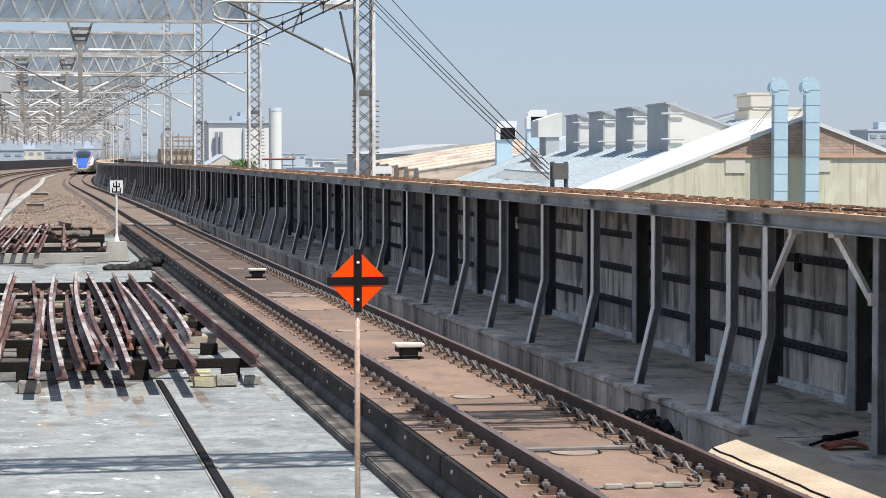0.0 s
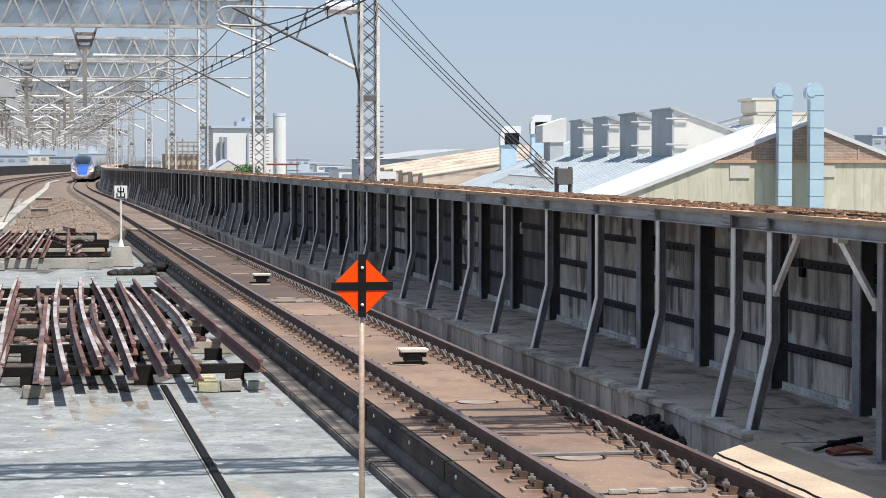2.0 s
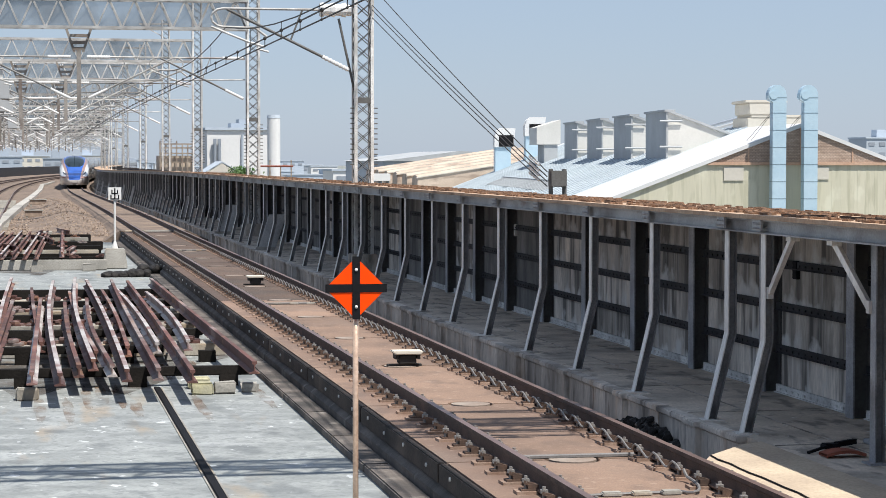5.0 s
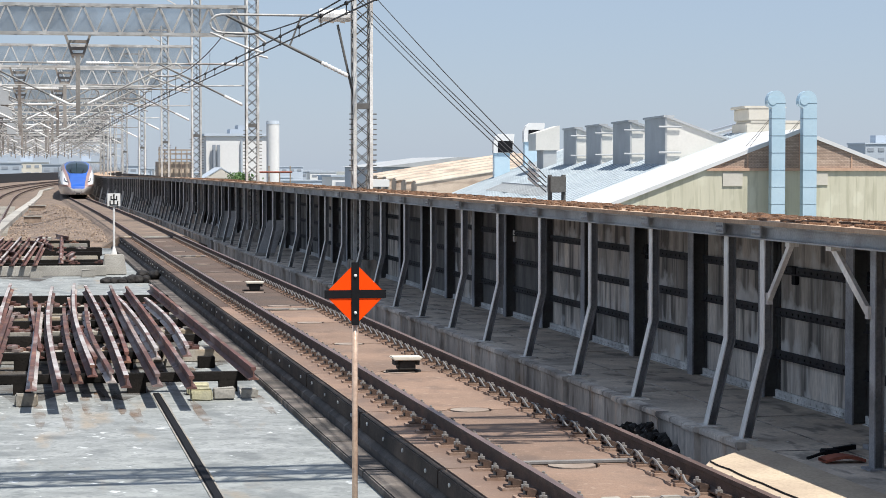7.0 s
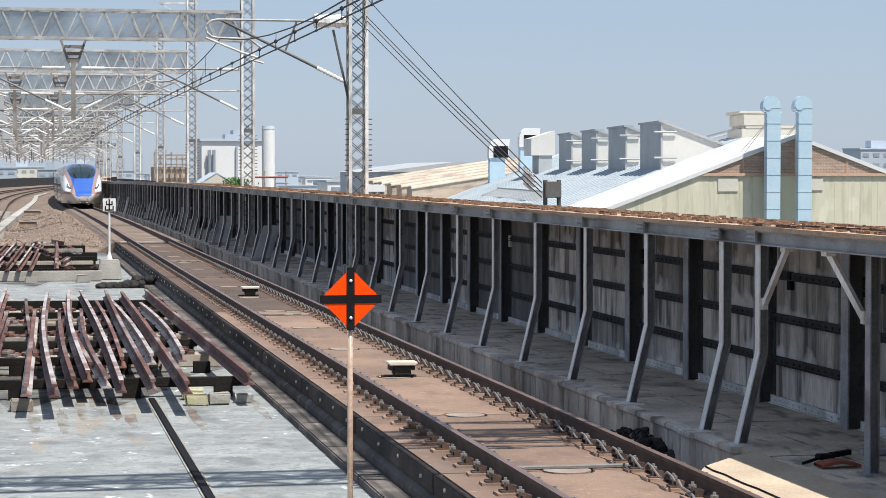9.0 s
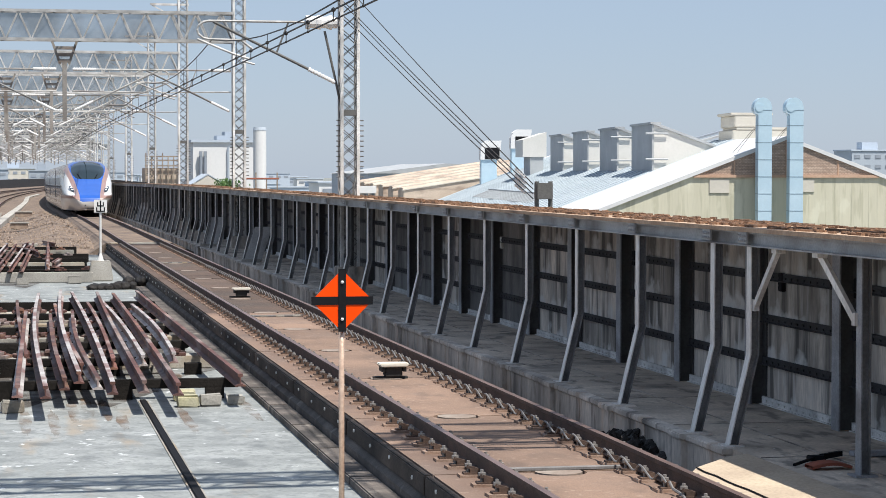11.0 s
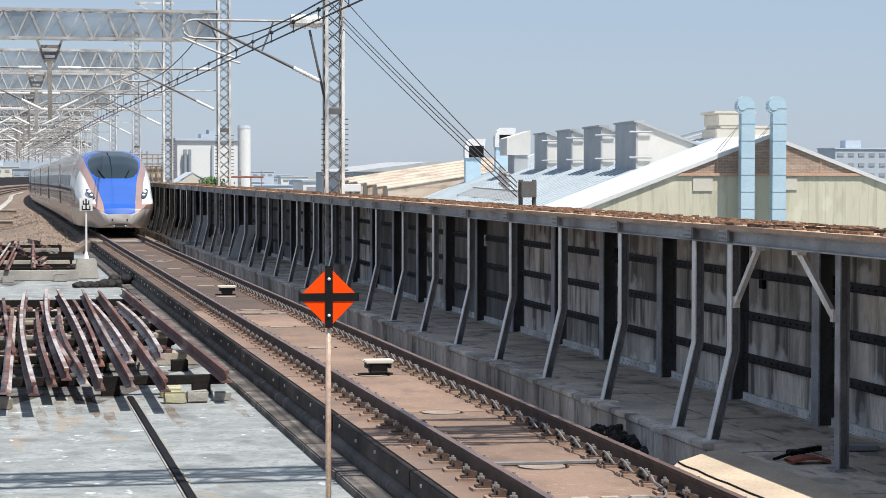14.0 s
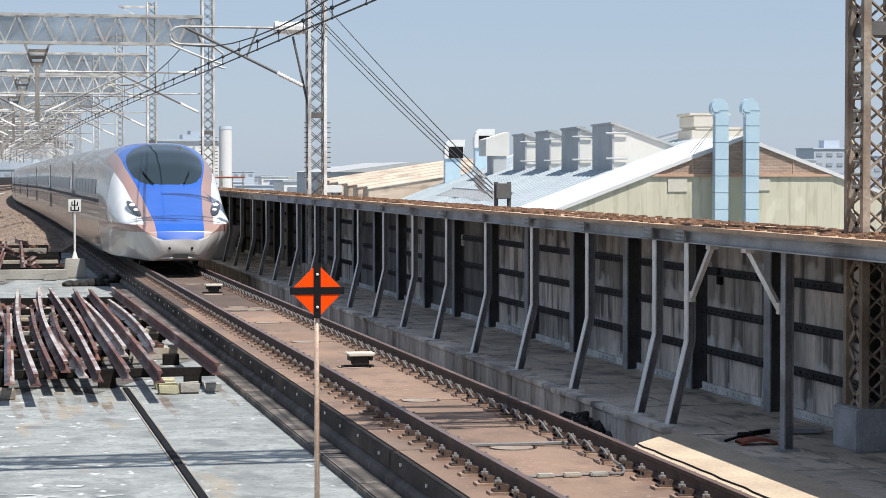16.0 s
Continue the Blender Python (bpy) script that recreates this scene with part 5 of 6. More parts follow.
# rust that has run from the rails and lime that has dried on the deck
def thin_stain(key, tone, tone2, scale, limits, top, stretch):
    m = mat(key, tone, tone2, 0.9, 0, 1.5, 30, 0.1, stretch=stretch)
    nt, n = m.node_tree, m.node_tree.nodes
    cloud = n.new("ShaderNodeTexNoise")
    cloud.inputs["Scale"].default_value, cloud.inputs["Detail"].default_value = scale, 7
    nt.links.new(n["Mapping"].outputs["Vector"], cloud.inputs["Vector"])
    r = n.new("ShaderNodeMapRange")
    r.inputs["From Min"].default_value, r.inputs["From Max"].default_value = limits
    r.inputs["To Max"].default_value = top
    nt.links.new(cloud.outputs["Fac"], r.inputs["Value"])
    nt.links.new(r.outputs["Result"], n["Principled BSDF"].inputs["Alpha"])
    return m


def oval(bm, x, y, rx, ry, z, seed):
    r = random.Random(seed)
    bm.faces.new([bm.verts.new((x + rx * math.cos(2 * math.pi * k / 28) * r.uniform(0.75, 1.15), y + ry * math.sin(2 * math.pi * k / 28) * r.uniform(0.75, 1.15), z)) for k in range(28)])


deck = bpy.data.objects["pavement"]
bm = BM()
oval(bm, 0.7, 41.5, 2.9, 11.0, -0.6155, 1)
oval(bm, 0.5, 76.0, 2.7, 12.0, -0.6155, 2)
part("grime", bm, thin_stain("grime_under_rails", (0.085, 0.06, 0.045), (0.05, 0.038, 0.03), 1.3, (0.36, 0.58), 0.55, (1, 1, 1)), deck)
bm = BM()
for k, (x0, y0, x1, y1) in enumerate(PILE[:11]):
    oval(bm, x0 + 0.1, y0 - 0.2, 0.08, 1.5, -0.6115, k)
part("rust_run", bm, thin_stain("rust_run", (0.26, 0.14, 0.065), (0.18, 0.095, 0.045), 4.0, (0.4, 0.72), 0.55, (1, 0.5, 1)), deck)
bm = BM()
oval(bm, -0.9, 18.6, 2.4, 3.2, -0.6115, 5)
part("lime_run", bm, thin_stain("lime_run", (0.66, 0.68, 0.68), (0.56, 0.58, 0.58), 1.7, (0.545, 0.58), 0.7, (0.8, 2.2, 1)), deck)
# one rail on the deck, leading towards the platform
bm = BM()
box(bm, 1.815, 1.905, 8.0, 31.2, -0.622, -0.595, bevel=0.008)
tagged(part("guide_strip", bm, M["black"]), "black guide strip set on the concrete deck", "guide rail")
bm = BM()
box(bm, 1.912, 1.93, 8.0, 31.1, -0.622, -0.608)
box(bm, 1.79, 1.808, 8.0, 31.1, -0.622, -0.608)
tagged(part("guide_edge", bm, M["block"]), "pale worn concrete edge beside the black guide strip", "guide rail")
# second stack
for i in range(7):
    x0 = -1.6 + 0.33 * i
    ob = rail("old_rail", [(x0, 65.0, -0.12), (x0 + 0.6, 86.5 - (i % 3), -0.12)], None, [M["oldrail"], M["greyrail" if i % 2 else "oldrail"]])
    tagged(ob, "rusty red-brown steel rail lying on sleepers", "rail", "stack of old rails")
ob = rail("old_rail", [(1.15, 66.0, -0.12), (1.55, 87.0, -0.12)], None, [M["oldrail"], M["oldrail"]])
tagged(ob, "rusty red-brown steel rail lying across timber sleepers", "rail", "stack of old rails")
for j, y in enumerate((65.3, 67.2, 69.6, 72.5, 76.0, 80.0, 84.0, 87.5)):
    bm = BM()
    box(bm, -1.9 + 0.25 * (j % 2), 2.45 + 0.2 * (j % 3), -0.16, 0.16, 0, 0.3, bevel=0.02)
    ob = part("sleeper", bm, M["wood"] if j % 3 else M["block"])
    ob.location = (0, y, -0.62)
    tagged(ob, "dark timber sleeper under old rails" if j % 3 else "pale concrete sleeper under old rails", "sleeper", "sleepers under the rails")

r2 = random.Random(41)
for k in range(26):
    x, y = r2.uniform(-1.6, 2.4), r2.uniform(65.2, 87.0)
    if k % 3:
        ob = new("tie_plate", PLATE)
        ob.location = (x, y, -0.3 if k % 2 else -0.6)
        ob.rotation_euler = (0, 0, r2.uniform(-0.9, 0.9))
        tagged(ob, "rusty red tie plate lying between old rails", "tie plate", "tie plates")
    else:
        a = r2.uniform(-0.25, 0.25)
        ob = rail("old_rail", [(x, y, -0.12), (x + 3.2 * math.sin(a), y + 3.2 * math.cos(a), -0.12)], None, [M["oldrail"], M["oldrail"]])
        tagged(ob, "short rusty length of rail lying on sleepers", "rail", "stack of old rails")
for x, y, s in ((-0.9, 64.3, 0.24), (1.9, 64.5, 0.2), (0.4, 64.2, 0.18), (2.3, 68.0, 0.22), (0.9, 90.5, 0.3)):
    bm = BM()
    box(bm, -s, s, -s * 0.7, s * 0.7, 0, s * 1.1, bevel=0.02)
    for v in bm.verts:
        v.co += Vector((r2.uniform(-1, 1), r2.uniform(-1, 1), r2.uniform(-1, 1))) * 0.015
    ob = part("concrete_block", bm, M["block"])
    ob.location = (x, y, -0.62)
    tagged(ob, "broken pale concrete block beside old rails", "block", "loose blocks")

# ---- ballast, left-hand tracks, trough ----
bm = BM()
xs = [-15.8, -12, -9, -6, -4, -2.5, -1.5, -0.6, 0.2, 1.0, 1.6, 2.2, 2.8, 3.3, 3.7]
ys = [88 + 2.5 * k for k in range(40)] + [188 + 12 * k for k in range(38)]
grid = []
for y in ys:
    row = []
    for x in xs:
        z = -0.42 + 0.06 * noise.noise(Vector((x * 0.8, y * 0.3, 0)))
        z += 0.42 * math.exp(-((x - 2.2) / 1.1) ** 2) * ramp01((y - 88) / 12) * (1 - 0.4 * ramp01((y - 130) / 60))
        z = z if 89 < y else -0.63
        row.append(bm.verts.new(on_line(x, y, z)))
    grid.append(row)
for a, b in zip(grid, grid[1:]):
    for j in range(len(xs) - 1):
        bm.faces.new((a[j], a[j + 1], b[j + 1], b[j]))
tagged(part("ballast", bm, M["ballast"], smooth=True), "brown ballast bed beside the tracks", "ballast", kind="stuff")
bm = BM()
sweep(bm, line(TC, 0, 87, 640, 8), [(-2.0, -0.63), (-1.3, -0.17), (1.3, -0.17), (2.2, -0.55), (2.2, -0.7), (-2.0, -0.7)])
tagged(part("track_ballast", bm, M["ballast"]), "brown ballast under the far track", "ballast", kind="stuff")
bm = BM()
box(bm, -1.1, 1.1, -0.3, 0.3, -0.25, -0.158)
ob = part("end_slab", bm, M["block"], track, "pale transition beam")
ob.location = (TC, 87.2, 0)
bm = BM()
r2 = random.Random(21)
for k in range(9000):
    y = 88 + 85 * r2.random() ** 1.6
    x = r2.uniform(-6, 3.6)
    s = r2.uniform(0.03, 0.075)
    z = -0.42 + 0.06 * noise.noise(Vector((x * 0.8, y * 0.3, 0))) + 0.42 * math.exp(-((x - 2.2) / 1.1) ** 2) * ramp01((y - 88) / 12) * (1 - 0.4 * ramp01((y - 130) / 60))
    p = Vector(on_line(x, y, z))
    vs = [bm.verts.new(p + Vector((r2.uniform(-s, s), r2.uniform(-s, s), h))) for h in (0, 0, 0)] + [bm.verts.new(p + Vector((0, 0, s)))]
    for q in ((0, 1, 3), (1, 2, 3), (2, 0, 3)):
        bm.faces.new([vs[w] for w in q])
tagged(part("ballast_stones", bm, M["stone"]), "loose brown ballast stones", "stones", kind="stuff")
for off in (-6.9, -11.2):
    side = thing("siding_track", "ballasted side track with brown rails", "railway track", kind="structure")
    for sx in (-0.757, 0.757):
        rail("rail", line(TC + off + sx, -0.12, 96, 560, 6), side, [M["rail"], M["railtop"]])
    bm = BM()
    for k in range(120):
        y = 97 + 0.65 * k
        p = on_line(TC + off, y, -0.3)
        box(bm, p[0] - 1.2, p[0] + 1.2, y - 0.11, y + 0.11, p[2] - 0.18, p[2])
    tagged(part("sleepers", bm, M["block"], side), kind="stuff")
trough = thing("cable_trough", "pale concrete cable trough along the ballast", "cable trough", kind="structure")
TR = [(-1.5, 70), (-1.1, 97), (-0.2, 140), (0.9, 192), (1.9, 240), (2.6, 290), (4.6, 330)]
for (xa, ya), (xb, yb) in zip(TR, TR[1:]):
    bm = BM()
    sweep(bm, [(xa, ya + 0.1, dip(ya)), (xb, yb - 0.1, dip(yb))], [(-0.26, -0.63), (-0.26, -0.14), (0.26, -0.14), (0.26, -0.63)])
    part("trough_length", bm, M["trough"], trough)
# left parapet closing the viaduct
bm = BM()
sweep(bm, line(0, 0, -12, 640, 12), [(-15.9, -0.7), (-15.9, 1.45), (-15.7, 1.45), (-15.7, -0.7)])
tagged(part("wall_west", bm, M["hpost"]), "dark noise barrier along the far side of the line", "wall", kind="structure")
# white leaning stays by the far wall
for k, (x, y) in enumerate(((7.0, 228), (7.0, 212), (7.0, 196), (7.05, 182), (7.1, 168), (7.15, 154))):
    st = thing("leaning_stay", "white painted leaning stay beside the track", "stay", "white stays", on_line(x, y, -0.55))
    bm = BM()
    bar(bm, (0, 0, 0), (0.35, 0, 1.5), 0.16, 0.12)
    box(bm, -0.2, 0.2, -0.15, 0.15, 0, 0.12)
    part("bar", bm, M["white"], st)
# boards leaning on the canopy posts
for k, (y, w) in enumerate(((69.3, 1.1), (84.5, 1.1), (105.8, 1.1), (131, 1.2))):
    bd = thing("leaning_board", "weathered grey board leaning on canopy posts", "board", "leaning boards", on_line(7.36, y, WZ))
    bm = BM()
    box(bm, -0.05, 0.5, -0.03, 0.03, 0.02, 1.12, bevel=0.008)
    for v in bm.verts:
        v.co.x += 0.33 * v.co.z
    part("panel", bm, M["boardgrey"], bd)
    bm = BM()
    box(bm, -0.1, 0.5, -0.1, 0.1, 0, 0.1, bevel=0.02)
    part("foot", bm, M["block"], bd)

for x, y, w in ((1.05, 150.0, 1.1), (0.6, 118.0, 0.9)):
    cbn = thing("track_cabinet", "low dark equipment cabinet on the ballast", "cabinet", "track cabinets", (x, y, -0.45))
    bm = BM()
    box(bm, -w / 2, w / 2, -0.3, 0.3, 0.05, 0.36, bevel=0.02)
    part("body", bm, M["stone"], cbn)
    bm = BM()
    box(bm, -w / 2 - 0.05, w / 2 + 0.05, -0.35, 0.35, 0.36, 0.42, bevel=0.01)
    part("lid", bm, M["block"], cbn)
    for sx in (-1, 1):
        bm = BM()
        box(bm, sx * w * 0.4 - 0.06, sx * w * 0.4 + 0.06, -0.3, 0.3, -0.1, 0.1)
        part("foot", bm, M["block"], cbn)


# ---- canopy details ----
bm = BM()
box(bm, 7.476, 7.498, -0.13, 0.13, 1.88, 2.0)
for sx in (-0.09, -0.03, 0.03, 0.09):
    for z in (1.91, 1.96):
        tube(bm, (7.462, sx, z), (7.478, sx, z), 0.012, 6)
SPLICE = meshed(bm, "splice_plate", M["beam"])
for y in POST_Y[1:45]:
    shared("splice_plate", SPLICE, roof, on_line(0, y, 0))
for xa, ya, yb in ((7.6, 21.68, 21.05), (7.8, 19.42, 19.9)):
    bm = BM()
    bar(bm, (xa, ya, 1.22), (7.62, yb, 1.84), 0.05, 0.06)
    box(bm, 7.57, 7.67, yb - 0.07, yb + 0.07, 1.8, 1.855)
    box(bm, xa - 0.03, xa + 0.03, ya - 0.04, ya + 0.04, 1.18, 1.3)
    part("knee_brace", bm, M["post"], roof)
bm = BM()
sweep(bm, line(0, 0, -6, 200, 12), [(8.86, 1.74), (8.93, 1.74), (8.93, 1.81), (8.86, 1.81)])
part("conduit", bm, M["hpost"], roof)
bm = BM()
for k in range(70):
    y = -4 + 2.93 * k
    p = on_line(0, y, 0)
    box(bm, p[0] + 7.66, p[0] + 9.18, y - 0.05, y + 0.05, 1.84, 1.94)
tagged(part("rafters", bm, M["hpost"], roof), kind="stuff")
# bricks and rubble lying on the roof
bm = BM()
r3 = random.Random(31)
for k in range(5200):
    y = 13 + 95 * r3.random() ** 1.5
    x = r3.uniform(7.6, 9.3)
    if noise.noise(Vector((x * 2.2, y * 0.35, 3))) < -0.2:
        continue
    m = Matrix.Translation(on_line(x, y, 2.05 - 0.03 * (x - 7.5))) @ Matrix.Rotation(r3.uniform(-0.9, 0.9), 4, "Z") @ Matrix.Diagonal((r3.uniform(0.03, 0.09), r3.uniform(0.03, 0.12), r3.uniform(0.015, 0.045), 1))
    bmesh.ops.create_cube(bm, size=1.0, matrix=m)
tagged(part("roof_rubble", bm, M["rubble"], roof), kind="stuff")
# small fittings on the wall panels
r3 = random.Random(17)
for y, z, key in ((31.3, 1.35, "black"), (34.4, 0.62, "white"), (28.9, 0.9, "roofrust"), (25.0, 1.3, "black"), (40.2, 1.3, "white"), (22.6, 1.35, "black")):
    pl = thing("wall_plate", "small rectangular plate fixed on the sooty wall", "plate", "wall plates", (9.1, y, z))
    bm = BM()
    box(bm, -0.03, 0.02, -0.07, 0.07, -0.11, 0.11, bevel=0.008)
    part("face", bm, M[key], pl)
# worn joints of the walkway
bm = BM()
for k in range(24):
    y = 12 + 2.93 * k
    box(bm, 7.36, 9.0, y - 0.012, y + 0.012, WZ + 0.001, WZ + 0.006)
box(bm, 8.05, 8.075, 6, 85, WZ + 0.002, WZ + 0.007)
part("joint", bm, M["kerb"], walkway)

# ---- anchor post with four guyed feeder cables ----
anchor = thing("anchor_post", "rusty steel anchor block with four insulated feeder cables", "anchor post", at=(9.75, 39.6, 0))
for sx in (-0.13, 0.13):
    bm = BM()
    box(bm, sx - 0.03, sx + 0.03, -0.05, 0.05, WZ - 0.4, 2.45)
    part("leg", bm, M["galvdark"], anchor)
bm = BM()
box(bm, -0.15, 0.15, -0.12, 0.12, 2.12, 2.42, bevel=0.01)
part("head", bm, M["galvdark"], anchor)
TOPS = [(8.75, 55.3, 7.02), (8.75, 55.3, 6.55), (8.75, 55.4, 6.46), (8.75, 55.4, 6.26)]
for k, tp in enumerate(TOPS):
    a = Vector((-0.2, 0.0, 2.4 - 0.09 * k))
    b = Vector(tp) - Vector((9.75, 39.6, 0))
    bm = BM()
    pipe(bm, [a.lerp(b, q / 8) - Vector((0, 0, 0.05 * math.sin(math.pi * q / 8))) for q in range(9)], 0.011, 5)
    part("feeder", bm, M["wire"], anchor)
    bm = BM()
    d = (b - a)
    ring_insulator(bm, a + d * 0.03 - Vector((0, 0, 0.02)), a + d * 0.075 - Vector((0, 0, 0.055)), 0.036, 5)
    part("insulator", bm, M["insul"], anchor, "pale glass strain insulator")

# ---- roof ventilators of the hall ----
for i, (x, y, w, h) in enumerate(((-6.15, 74.0, 1.25, 2.15), (-3.75, 74.0, 1.25, 2.1))):
    vent = thing("roof_ventilator", "pale blue hooded roof ventilator with a dark mouth", "ventilator", "ventilators on the hall")
    vent.matrix_basis = HALL @ Matrix.Translation((x, y, RIDGE - SLOPE * abs(x) - 0.3))
    bm = BM()
    box(bm, -w / 2, w / 2, -0.6, 0.6, 0, h, bevel=0.03)
    part("shaft", bm, M["ductblue"], vent)
    bm = BM()
    sec = [(-w / 2 - 0.05, h - 0.1), (-w / 2 - 0.05, h + 0.75), (-w / 2 + 0.12, h + 1.15), (-w / 2 + 0.45, h + 1.4), (w / 2 + 0.35, h + 1.4), (w / 2 + 0.2, h - 0.1)]
    vv = [[bm.verts.new((p, yy, z)) for p, z in sec] for yy in (-0.7, 0.7)]
    for j in range(6):
        bm.faces.new((vv[0][j], vv[0][(j + 1) % 6], vv[1][(j + 1) % 6], vv[1][j]))
    bm.faces.new(vv[0])
    bm.faces.new(vv[1])
    part("hood", bm, M["farwhite"], vent)
    bm = BM()
    box(bm, -w / 2 + 0.3, w / 2 + 0.2, -0.73, -0.69, h - 0.05, h + 0.85)
    part("mouth", bm, M["black"], vent)
kiosk = thing("roof_housing", "white sheet-metal plant housing on the hall roof", "roof housing")
kiosk.matrix_basis = HALL @ Matrix.Translation((0, 57.0, 0))
bm = BM()
vv = [[bm.verts.new((x, y, z)) for x, z in ((-5.4, 3.54), (-5.4, 4.75), (-3.7, 5.3), (-3.7, 3.54))] for y in (0, 4.6)]
for j in range(4):
    bm.faces.new((vv[0][j], vv[0][(j + 1) % 4], vv[1][(j + 1) % 4], vv[1][j]))
bm.faces.new(vv[0])
bm.faces.new(vv[1])
part("body", bm, M["dormer"], kiosk)
bm = BM()
box(bm, -4.85, -3.9, 0.1, 4.0, 2.0, 3.54)
part("base", bm, M["greysheet"], kiosk)
# ridge housing behind the ducts
rh = thing("roof_housing", "cream stepped plant housing on the hall ridge", "roof housing")
rh.matrix_basis = HALL @ Matrix.Translation((2.7, 14.0, RIDGE - 0.3))
for x0, x1, z0, z1 in ((-2.5, 0.6, 0, 0.85), (-2.3, 0.4, 0.85, 1.0), (-2.4, -0.6, 1.0, 1.6), (-2.6, -0.4, 1.6, 1.75)):
    bm = BM()
    box(bm, x0, x1, -1.5, 2.0, z0, z1, bevel=0.04)
    part("step", bm, M["cream2"], rh)
# ---- tan saw-tooth shed ----
shed = thing("ribbed_shed", "tan factory shed with rows of ribbed sloping roofs", "factory", at=(31.0, 172, 0))
bm = BM()
box(bm, 0.3, 15, 1.0, 30, GZ, 0.7)
part("wall", bm, M["brownroof"], shed)
for k in range(6):
    y, lift = 4.8 * k, 0.09 * k
    bm = BM()
    sec = [(0.0, -1.35), (0.0, 0.1), (0.5, 0.26), (1.2, 0.26), (1.9, 0.0), (1.9, -1.35)]
    vv = [[bm.verts.new((x, y + u * 1.3, z + v + lift)) for u, v in sec] for x, z in ((-0.1, 1.15), (13.5, 3.2))]
    for j in range(6):
        bm.faces.new((vv[0][j], vv[0][(j + 1) % 6], vv[1][(j + 1) % 6], vv[1][j]))
    bm.faces.new(vv[0])
    bm.faces.new(vv[1])
    part("roof", bm, M["brownroof"], shed)
    bm = BM()
    box(bm, -0.05, 0.2, y + 0.1, y + 2.3, GZ, 0.5)
    part("pier", bm, M["cream2"], shed)
    bm = BM()
    bar(bm, (-0.2, y - 0.05, 1.22 + lift), (13.4, y - 0.05, 3.27 + lift), 0.08, 0.08)
    part("eave_strip", bm, M["cream2"], shed)
low = thing("long_hall", "long low grey hall with a pale roof", "hall", at=(46, 256, 0))
bm = BM()
box(bm, -4.2, 9, 0, 30, GZ, 2.5)
part("wall", bm, M["fargrey"], low)
bm = BM()
sec = [(-4.5, 2.5), (5.0, 3.7), (9.3, 3.5), (9.3, 2.5)]
vv = [[bm.verts.new((x, y, z)) for x, z in sec] for y in (-0.5, 30.5)]
for j in range(4):
    bm.faces.new((vv[0][j], vv[0][(j + 1) % 4], vv[1][(j + 1) % 4], vv[1][j]))
bm.faces.new(vv[0])
bm.faces.new(vv[1])
part("roof", bm, M["greysheet"], low)

# ---- tank, plant building and small house ----
tank = thing("storage_tank", "tall white cylindrical storage tank with a grey cap", "tank", at=(28.2, 249.5, 0))
bm = BM()
tube(bm, (0, 0, GZ), (0, 0, 7.4), 0.74, 32)
part("shell", bm, M["farwhite"], tank, smooth=False)
bm = BM()
tube(bm, (0, 0, 7.38), (0, 0, 7.75), 0.77, 32, 0.7)
part("cap", bm, M["fargrey"], tank)
plant = thing("plant_building", "tall pale grey industrial building with a flat roof", "building", at=(22.4, 271, 0))
bm = BM()
box(bm, 0, 7.6, 0, 12, GZ, 6.3)
part("wall", bm, M["farwhite"], plant)
bm = BM()
box(bm, -0.25, 7.85, -0.25, 12.25, 6.3, 6.6)
part("roof", bm, M["fargrey"], plant)
bm = BM()
box(bm, 3.2, 5.6, 3, 7, 6.6, 7.2)
box(bm, 4.2, 5.6, 3, 7, 7.2, 7.7)
part("roof_housing", bm, M["fargrey"], plant)
for x in (0.9, 1.45):
    bm = BM()
    tube(bm, (x, -0.5, 1.0), (x, -0.5, 4.6), 0.22, 10)
    box(bm, x - 0.2, x + 0.2, -0.72, -0.3, 4.6, 5.2)
    part("flue", bm, M["fardark"], plant)
bm = BM()
box(bm, 4.2, 4.45, -0.3, -0.02, 0, 5.7)
part("downpipe", bm, M["fargrey"], plant)
house = thing("house", "small pale house with a grey gabled roof", "house", at=(14.9, 180, 0))
bm = BM()
box(bm, 0, 2.4, 0, 6, GZ, 1.62)
part("wall", bm, M["cream2"], house)
bm = BM()
sec = [(-0.25, 1.6), (1.2, 2.5), (2.65, 1.6), (1.2, 2.38)]
vv = [[bm.verts.new((x, y, z)) for x, z in sec] for y in (-0.06, 6.1)]
for j in range(4):
    bm.faces.new((vv[0][j], vv[0][(j + 1) % 4], vv[1][(j + 1) % 4], vv[1][j]))
bm.faces.new(vv[0])
bm.faces.new(vv[1])
part("roof", bm, M["fargrey"], house)
vs = [(0, 1.6), (1.2, 2.36), (2.35, 1.6)]
bm = BM()
ends = [[bm.verts.new((x, y, z)) for x, z in vs] for y in (-0.04, 0.6)]
for j in range(3):
    bm.faces.new((ends[0][j], ends[0][(j + 1) % 3], ends[1][(j + 1) % 3], ends[1][j]))
bm.faces.new(ends[0])
bm.faces.new(ends[1])
part("gable", bm, M["cream2"], house)
# brown staging with railings beside the house
stage = thing("staging", "brown steel staging with railings on a brick-coloured building", "staging", at=(12.3, 200, 0))
bm = BM()
box(bm, 0, 3.0, 0.5, 6, GZ, 3.0)
part("wall", bm, M["brownroof"], stage, "brick-coloured wall")
for z in (2.4, 3.2, 3.7, 4.05):
    bm = BM()
    box(bm, -0.1, 3.1, 0.2, 0.3, z - 0.06, z + 0.06)
    part("rail", bm, M["rustmast"], stage)
for k in range(7):
    bm = BM()
    box(bm, 0.5 * k - 0.05, 0.5 * k + 0.05, 0.15, 0.25, GZ, 4.1 + 0.25 * (k % 3 == 0))
    part("post", bm, M["rustmast"], stage)
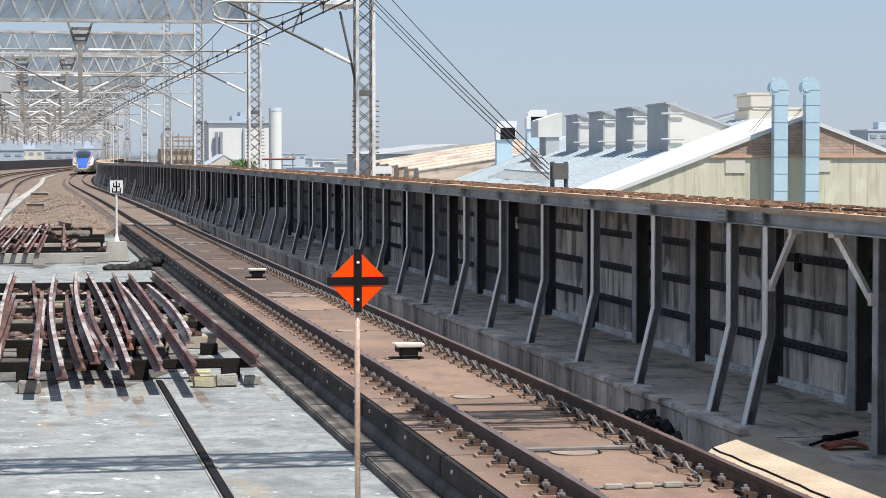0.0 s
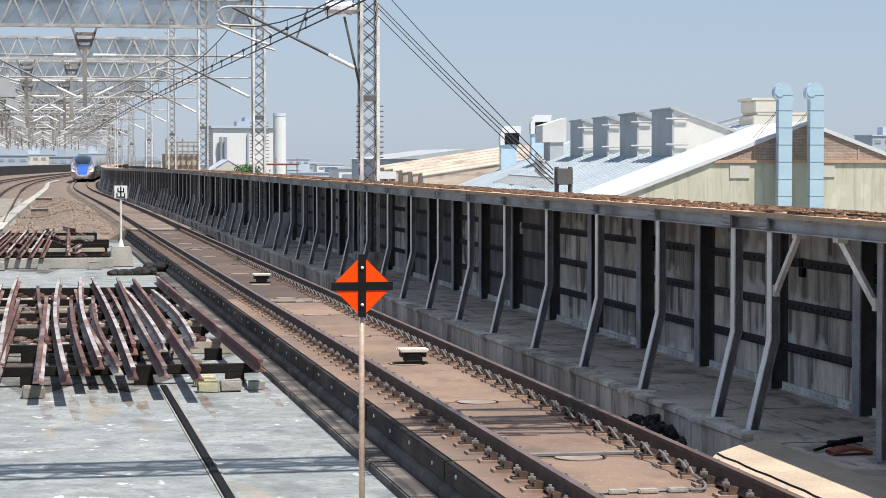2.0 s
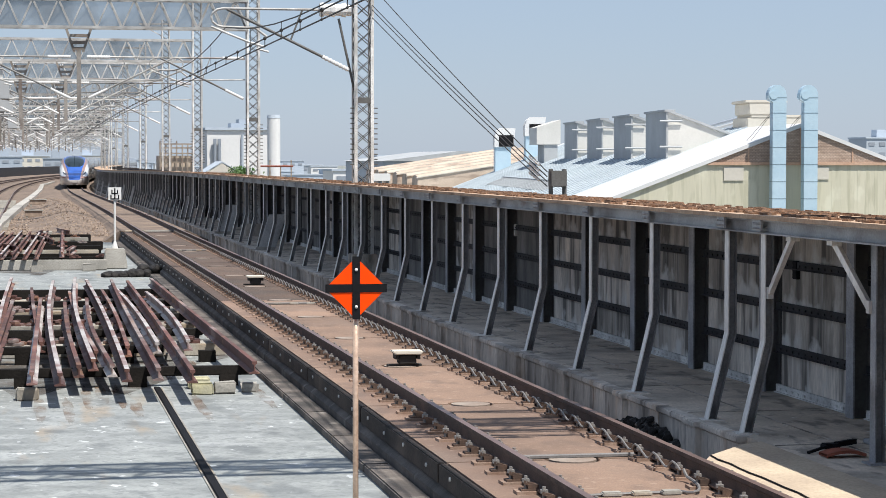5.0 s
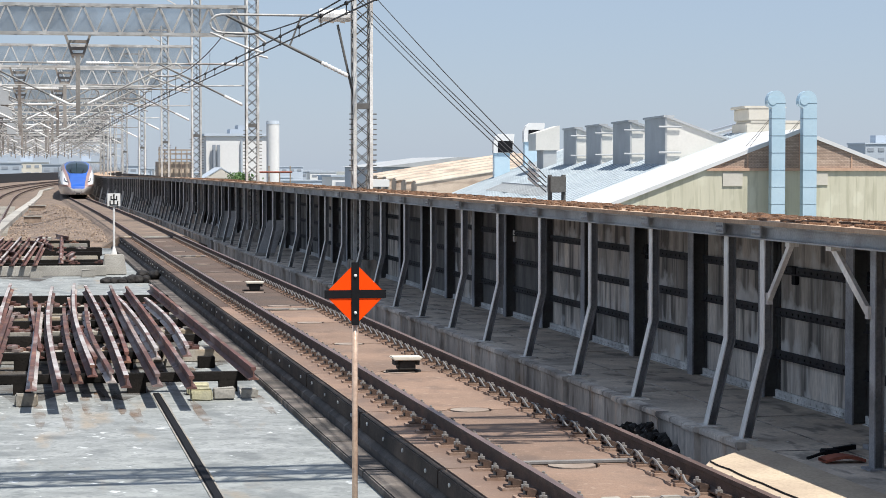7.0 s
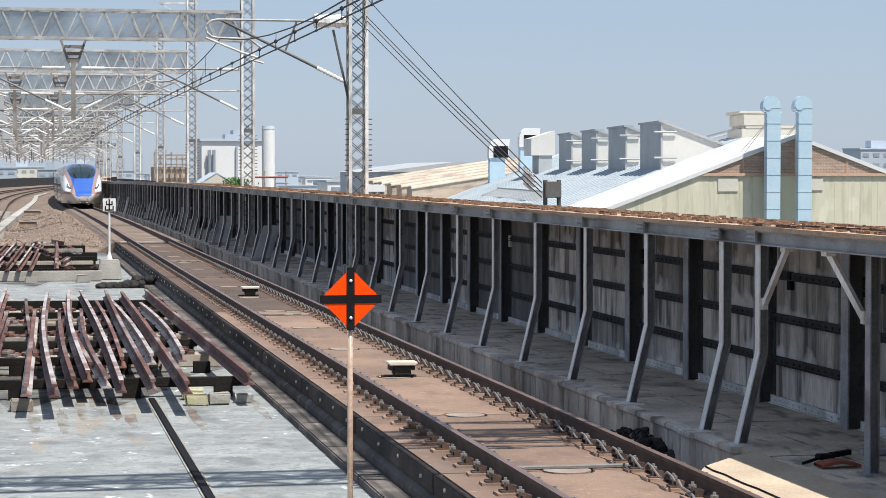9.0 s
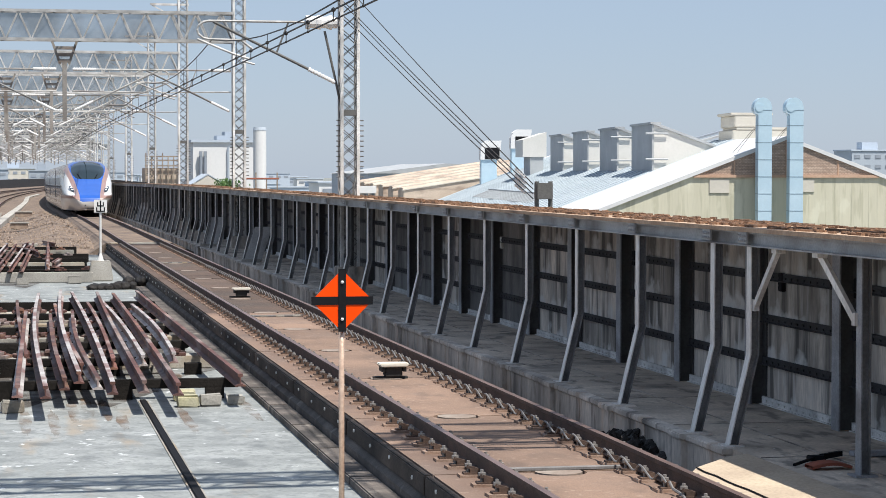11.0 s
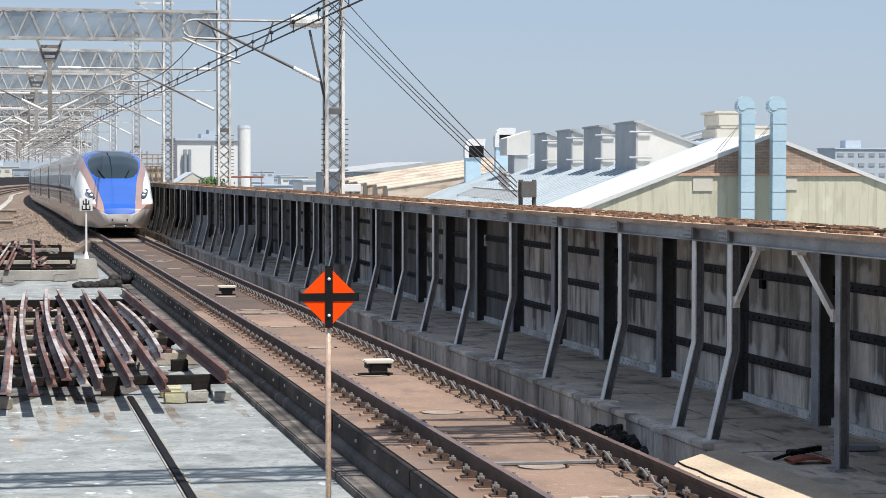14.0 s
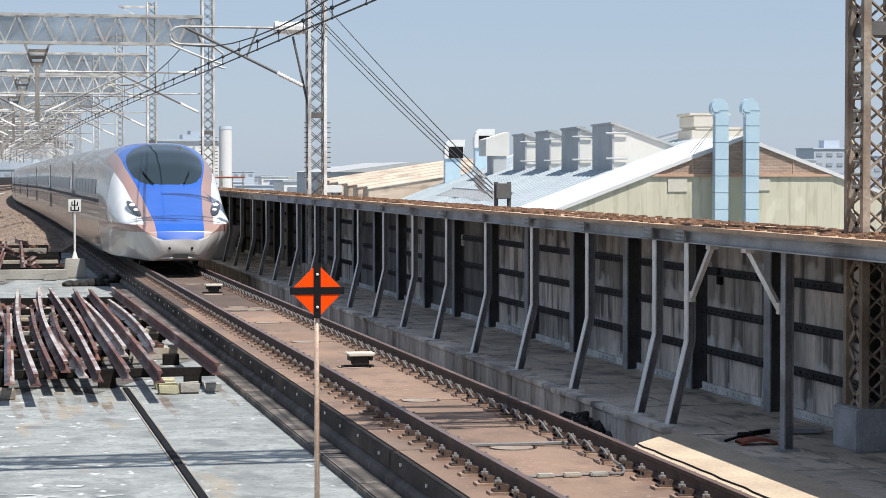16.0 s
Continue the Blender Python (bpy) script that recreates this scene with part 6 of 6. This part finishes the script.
pipe_rack = thing("pipe_rack", "red-brown steel pipe on posts beside the tank", "pipe", at=(22.6, 215, 0))
bm = BM()
tube(bm, (0.0, 0, 2.0), (3.6, 0, 2.0), 0.09, 8)
part("pipe", bm, M["redpaint"], pipe_rack)
for k in range(4):
    bm = BM()
    box(bm, 0.2 + 1.05 * k, 0.32 + 1.05 * k, -0.06, 0.06, GZ, 2.6 if k % 2 else 2.1)
    part("post", bm, M["rustmast"], pipe_rack)
shrub = thing("shrub", "bright green leafy shrub beyond the wall", "shrub", at=(14.75, 150, 0))
bm = BM()
r3 = random.Random(5)
for k in range(6):
    tube(bm, (0.2 * k - 0.5, 0, GZ), (0.22 * k - 0.55, 0.2, 1.2), 0.06, 6, 0.02)
part("stems", bm, M["wood"], shrub)
bm = BM()
for k in range(1500):
    p = Vector((r3.gauss(0, 0.42), r3.gauss(0, 0.5), 1.1 + 1.1 * r3.random() ** 1.4 * (1 - 0.2 * r3.random())))
    q = Matrix.Translation(p) @ Euler((r3.uniform(0, 6), r3.uniform(0, 6), r3.uniform(0, 6))).to_matrix().to_4x4()
    s = r3.uniform(0.05, 0.11)
    bm.faces.new([bm.verts.new(q @ Vector(c)) for c in ((-s, 0, 0), (0, -s * 0.6, 0.01), (s, 0, 0), (0, s * 0.6, 0.01))])
tagged(part("crown", bm, M["leaf"], shrub), kind="stuff")
cab = thing("white_cabin", "small white cabin on legs behind the wall", "cabin", at=(12.02, 74.1, 0))
bm = BM()
box(bm, -0.3, 0.3, -0.3, 0.3, 1.9, 2.15, bevel=0.01)
part("body", bm, M["farwhite"], cab)
for sx in (-0.25, 0.0, 0.25):
    bm = BM()
    box(bm, sx - 0.03, sx + 0.03, -0.2, 0.2, GZ, 1.9)
    part("leg", bm, M["fardark"], cab)

# ---- far town: low blocks with window bands, out to the skyline ----
def town_block(x, y, w, d, top, key, floors):
    b = thing("apartment_block" if floors > 2 else "low_building", "distant pale town building on the skyline" if key == "farwhite" else "distant grey town building on the skyline",
              "building", "far town", (x, y, 0))
    bm = BM()
    box(bm, -w / 2, w / 2, 0, d, GZ, top)
    part("wall", bm, M[key], b)
    bm = BM()
    box(bm, -w / 2 - 0.3, w / 2 + 0.3, -0.3, d, top, top + 0.4)
    if floors > 2:
        box(bm, -w * 0.2, w * 0.1, d * 0.3, d * 0.6, top + 0.4, top + 2.6)
    part("roof", bm, M["fargrey"], b)
    for f in range(floors):
        z = top - 1.6 - 2.9 * f
        n = max(2, int(w / 3.2))
        for k in range(n):
            bm = BM()
            cx = -w / 2 + w * (k + 0.5) / n
            box(bm, cx - w / n * 0.28, cx + w / n * 0.28, -0.15, 0.0, z - 0.5, z + 0.5)
            part("window", bm, M["fardark"], b)
    return b


r3 = random.Random(77)
for k in range(110):
    y = r3.uniform(380, 1500)
    ang = radians(r3.uniform(2.5, 23))
    x = y * math.tan(ang)
    w = r3.uniform(6, 22)
    top = GZ + r3.uniform(6.5, 11.5)
    town_block(x, y, w, r3.uniform(10, 20), top, r3.choice(("farwhite", "fargrey", "fargrey")), 1)
for ang, y, w, top, key, fl in ((21.0, 560, 18, 5.5, "farwhite", 3), (22.4, 600, 16, 9.0, "fargrey", 5), (20.3, 640, 12, 4.5, "farwhite", 2), (23.6, 680, 18, 7.5, "fargrey", 4), (9.6, 620, 10, 3.6, "fargrey", 2), (10.9, 700, 12, 4.2, "fargrey", 2),
                                (0.2, 900, 16, 4, "cream2", 3), (0.9, 800, 10, 3, "fargrey", 3), (-0.4, 820, 12, 3.5, "fargrey", 3), (1.7, 1000, 14, 4.5, "cream2", 3), (2.6, 900, 12, 2.5, "fargrey", 2)):
    town_block(y * math.tan(radians(ang)), y, w, 14, top, key, fl)


# ---- motion ----
RUN = [(0.0, 332.0), (2.0, 298.0), (4.0, 264.0), (6.5, 221.0), (9.0, 177.5), (11.5, 133.8), (12.5, 116.3), (13.5, 98.8), (14.5, 81.4), (15.0, 72.7), (15.5, 64.6), (16.0, 56.6)]


def run_at(t):
    for (a, p), (b, q) in zip(RUN, RUN[1:]):
        if t <= b:
            return p + (q - p) * (t - a) / (b - a)
    return RUN[-1][1]


def car_pose(y, length):
    a, b = Vector(on_line(TC, y + 4, 0)), Vector(on_line(TC, y + length - 4, 0))
    d = b - a
    yaw = -math.degrees(math.atan2(d.x, d.y))
    p = a - d.normalized() * 4
    return pose(p.x, p.y, p.z, math.degrees(math.atan2(d.z, math.hypot(d.x, d.y))), 0, yaw)


def motions():
    times = [i * 0.5 for i in range(33)]
    for k, car in enumerate(CARS):
        off = 0.0 if k == 0 else 26.5 + (k - 1) * 25.0
        walk(car, [(t, car_pose(run_at(t) + off, 26.0 if k == 0 else 24.5)) for t in times])


motions()
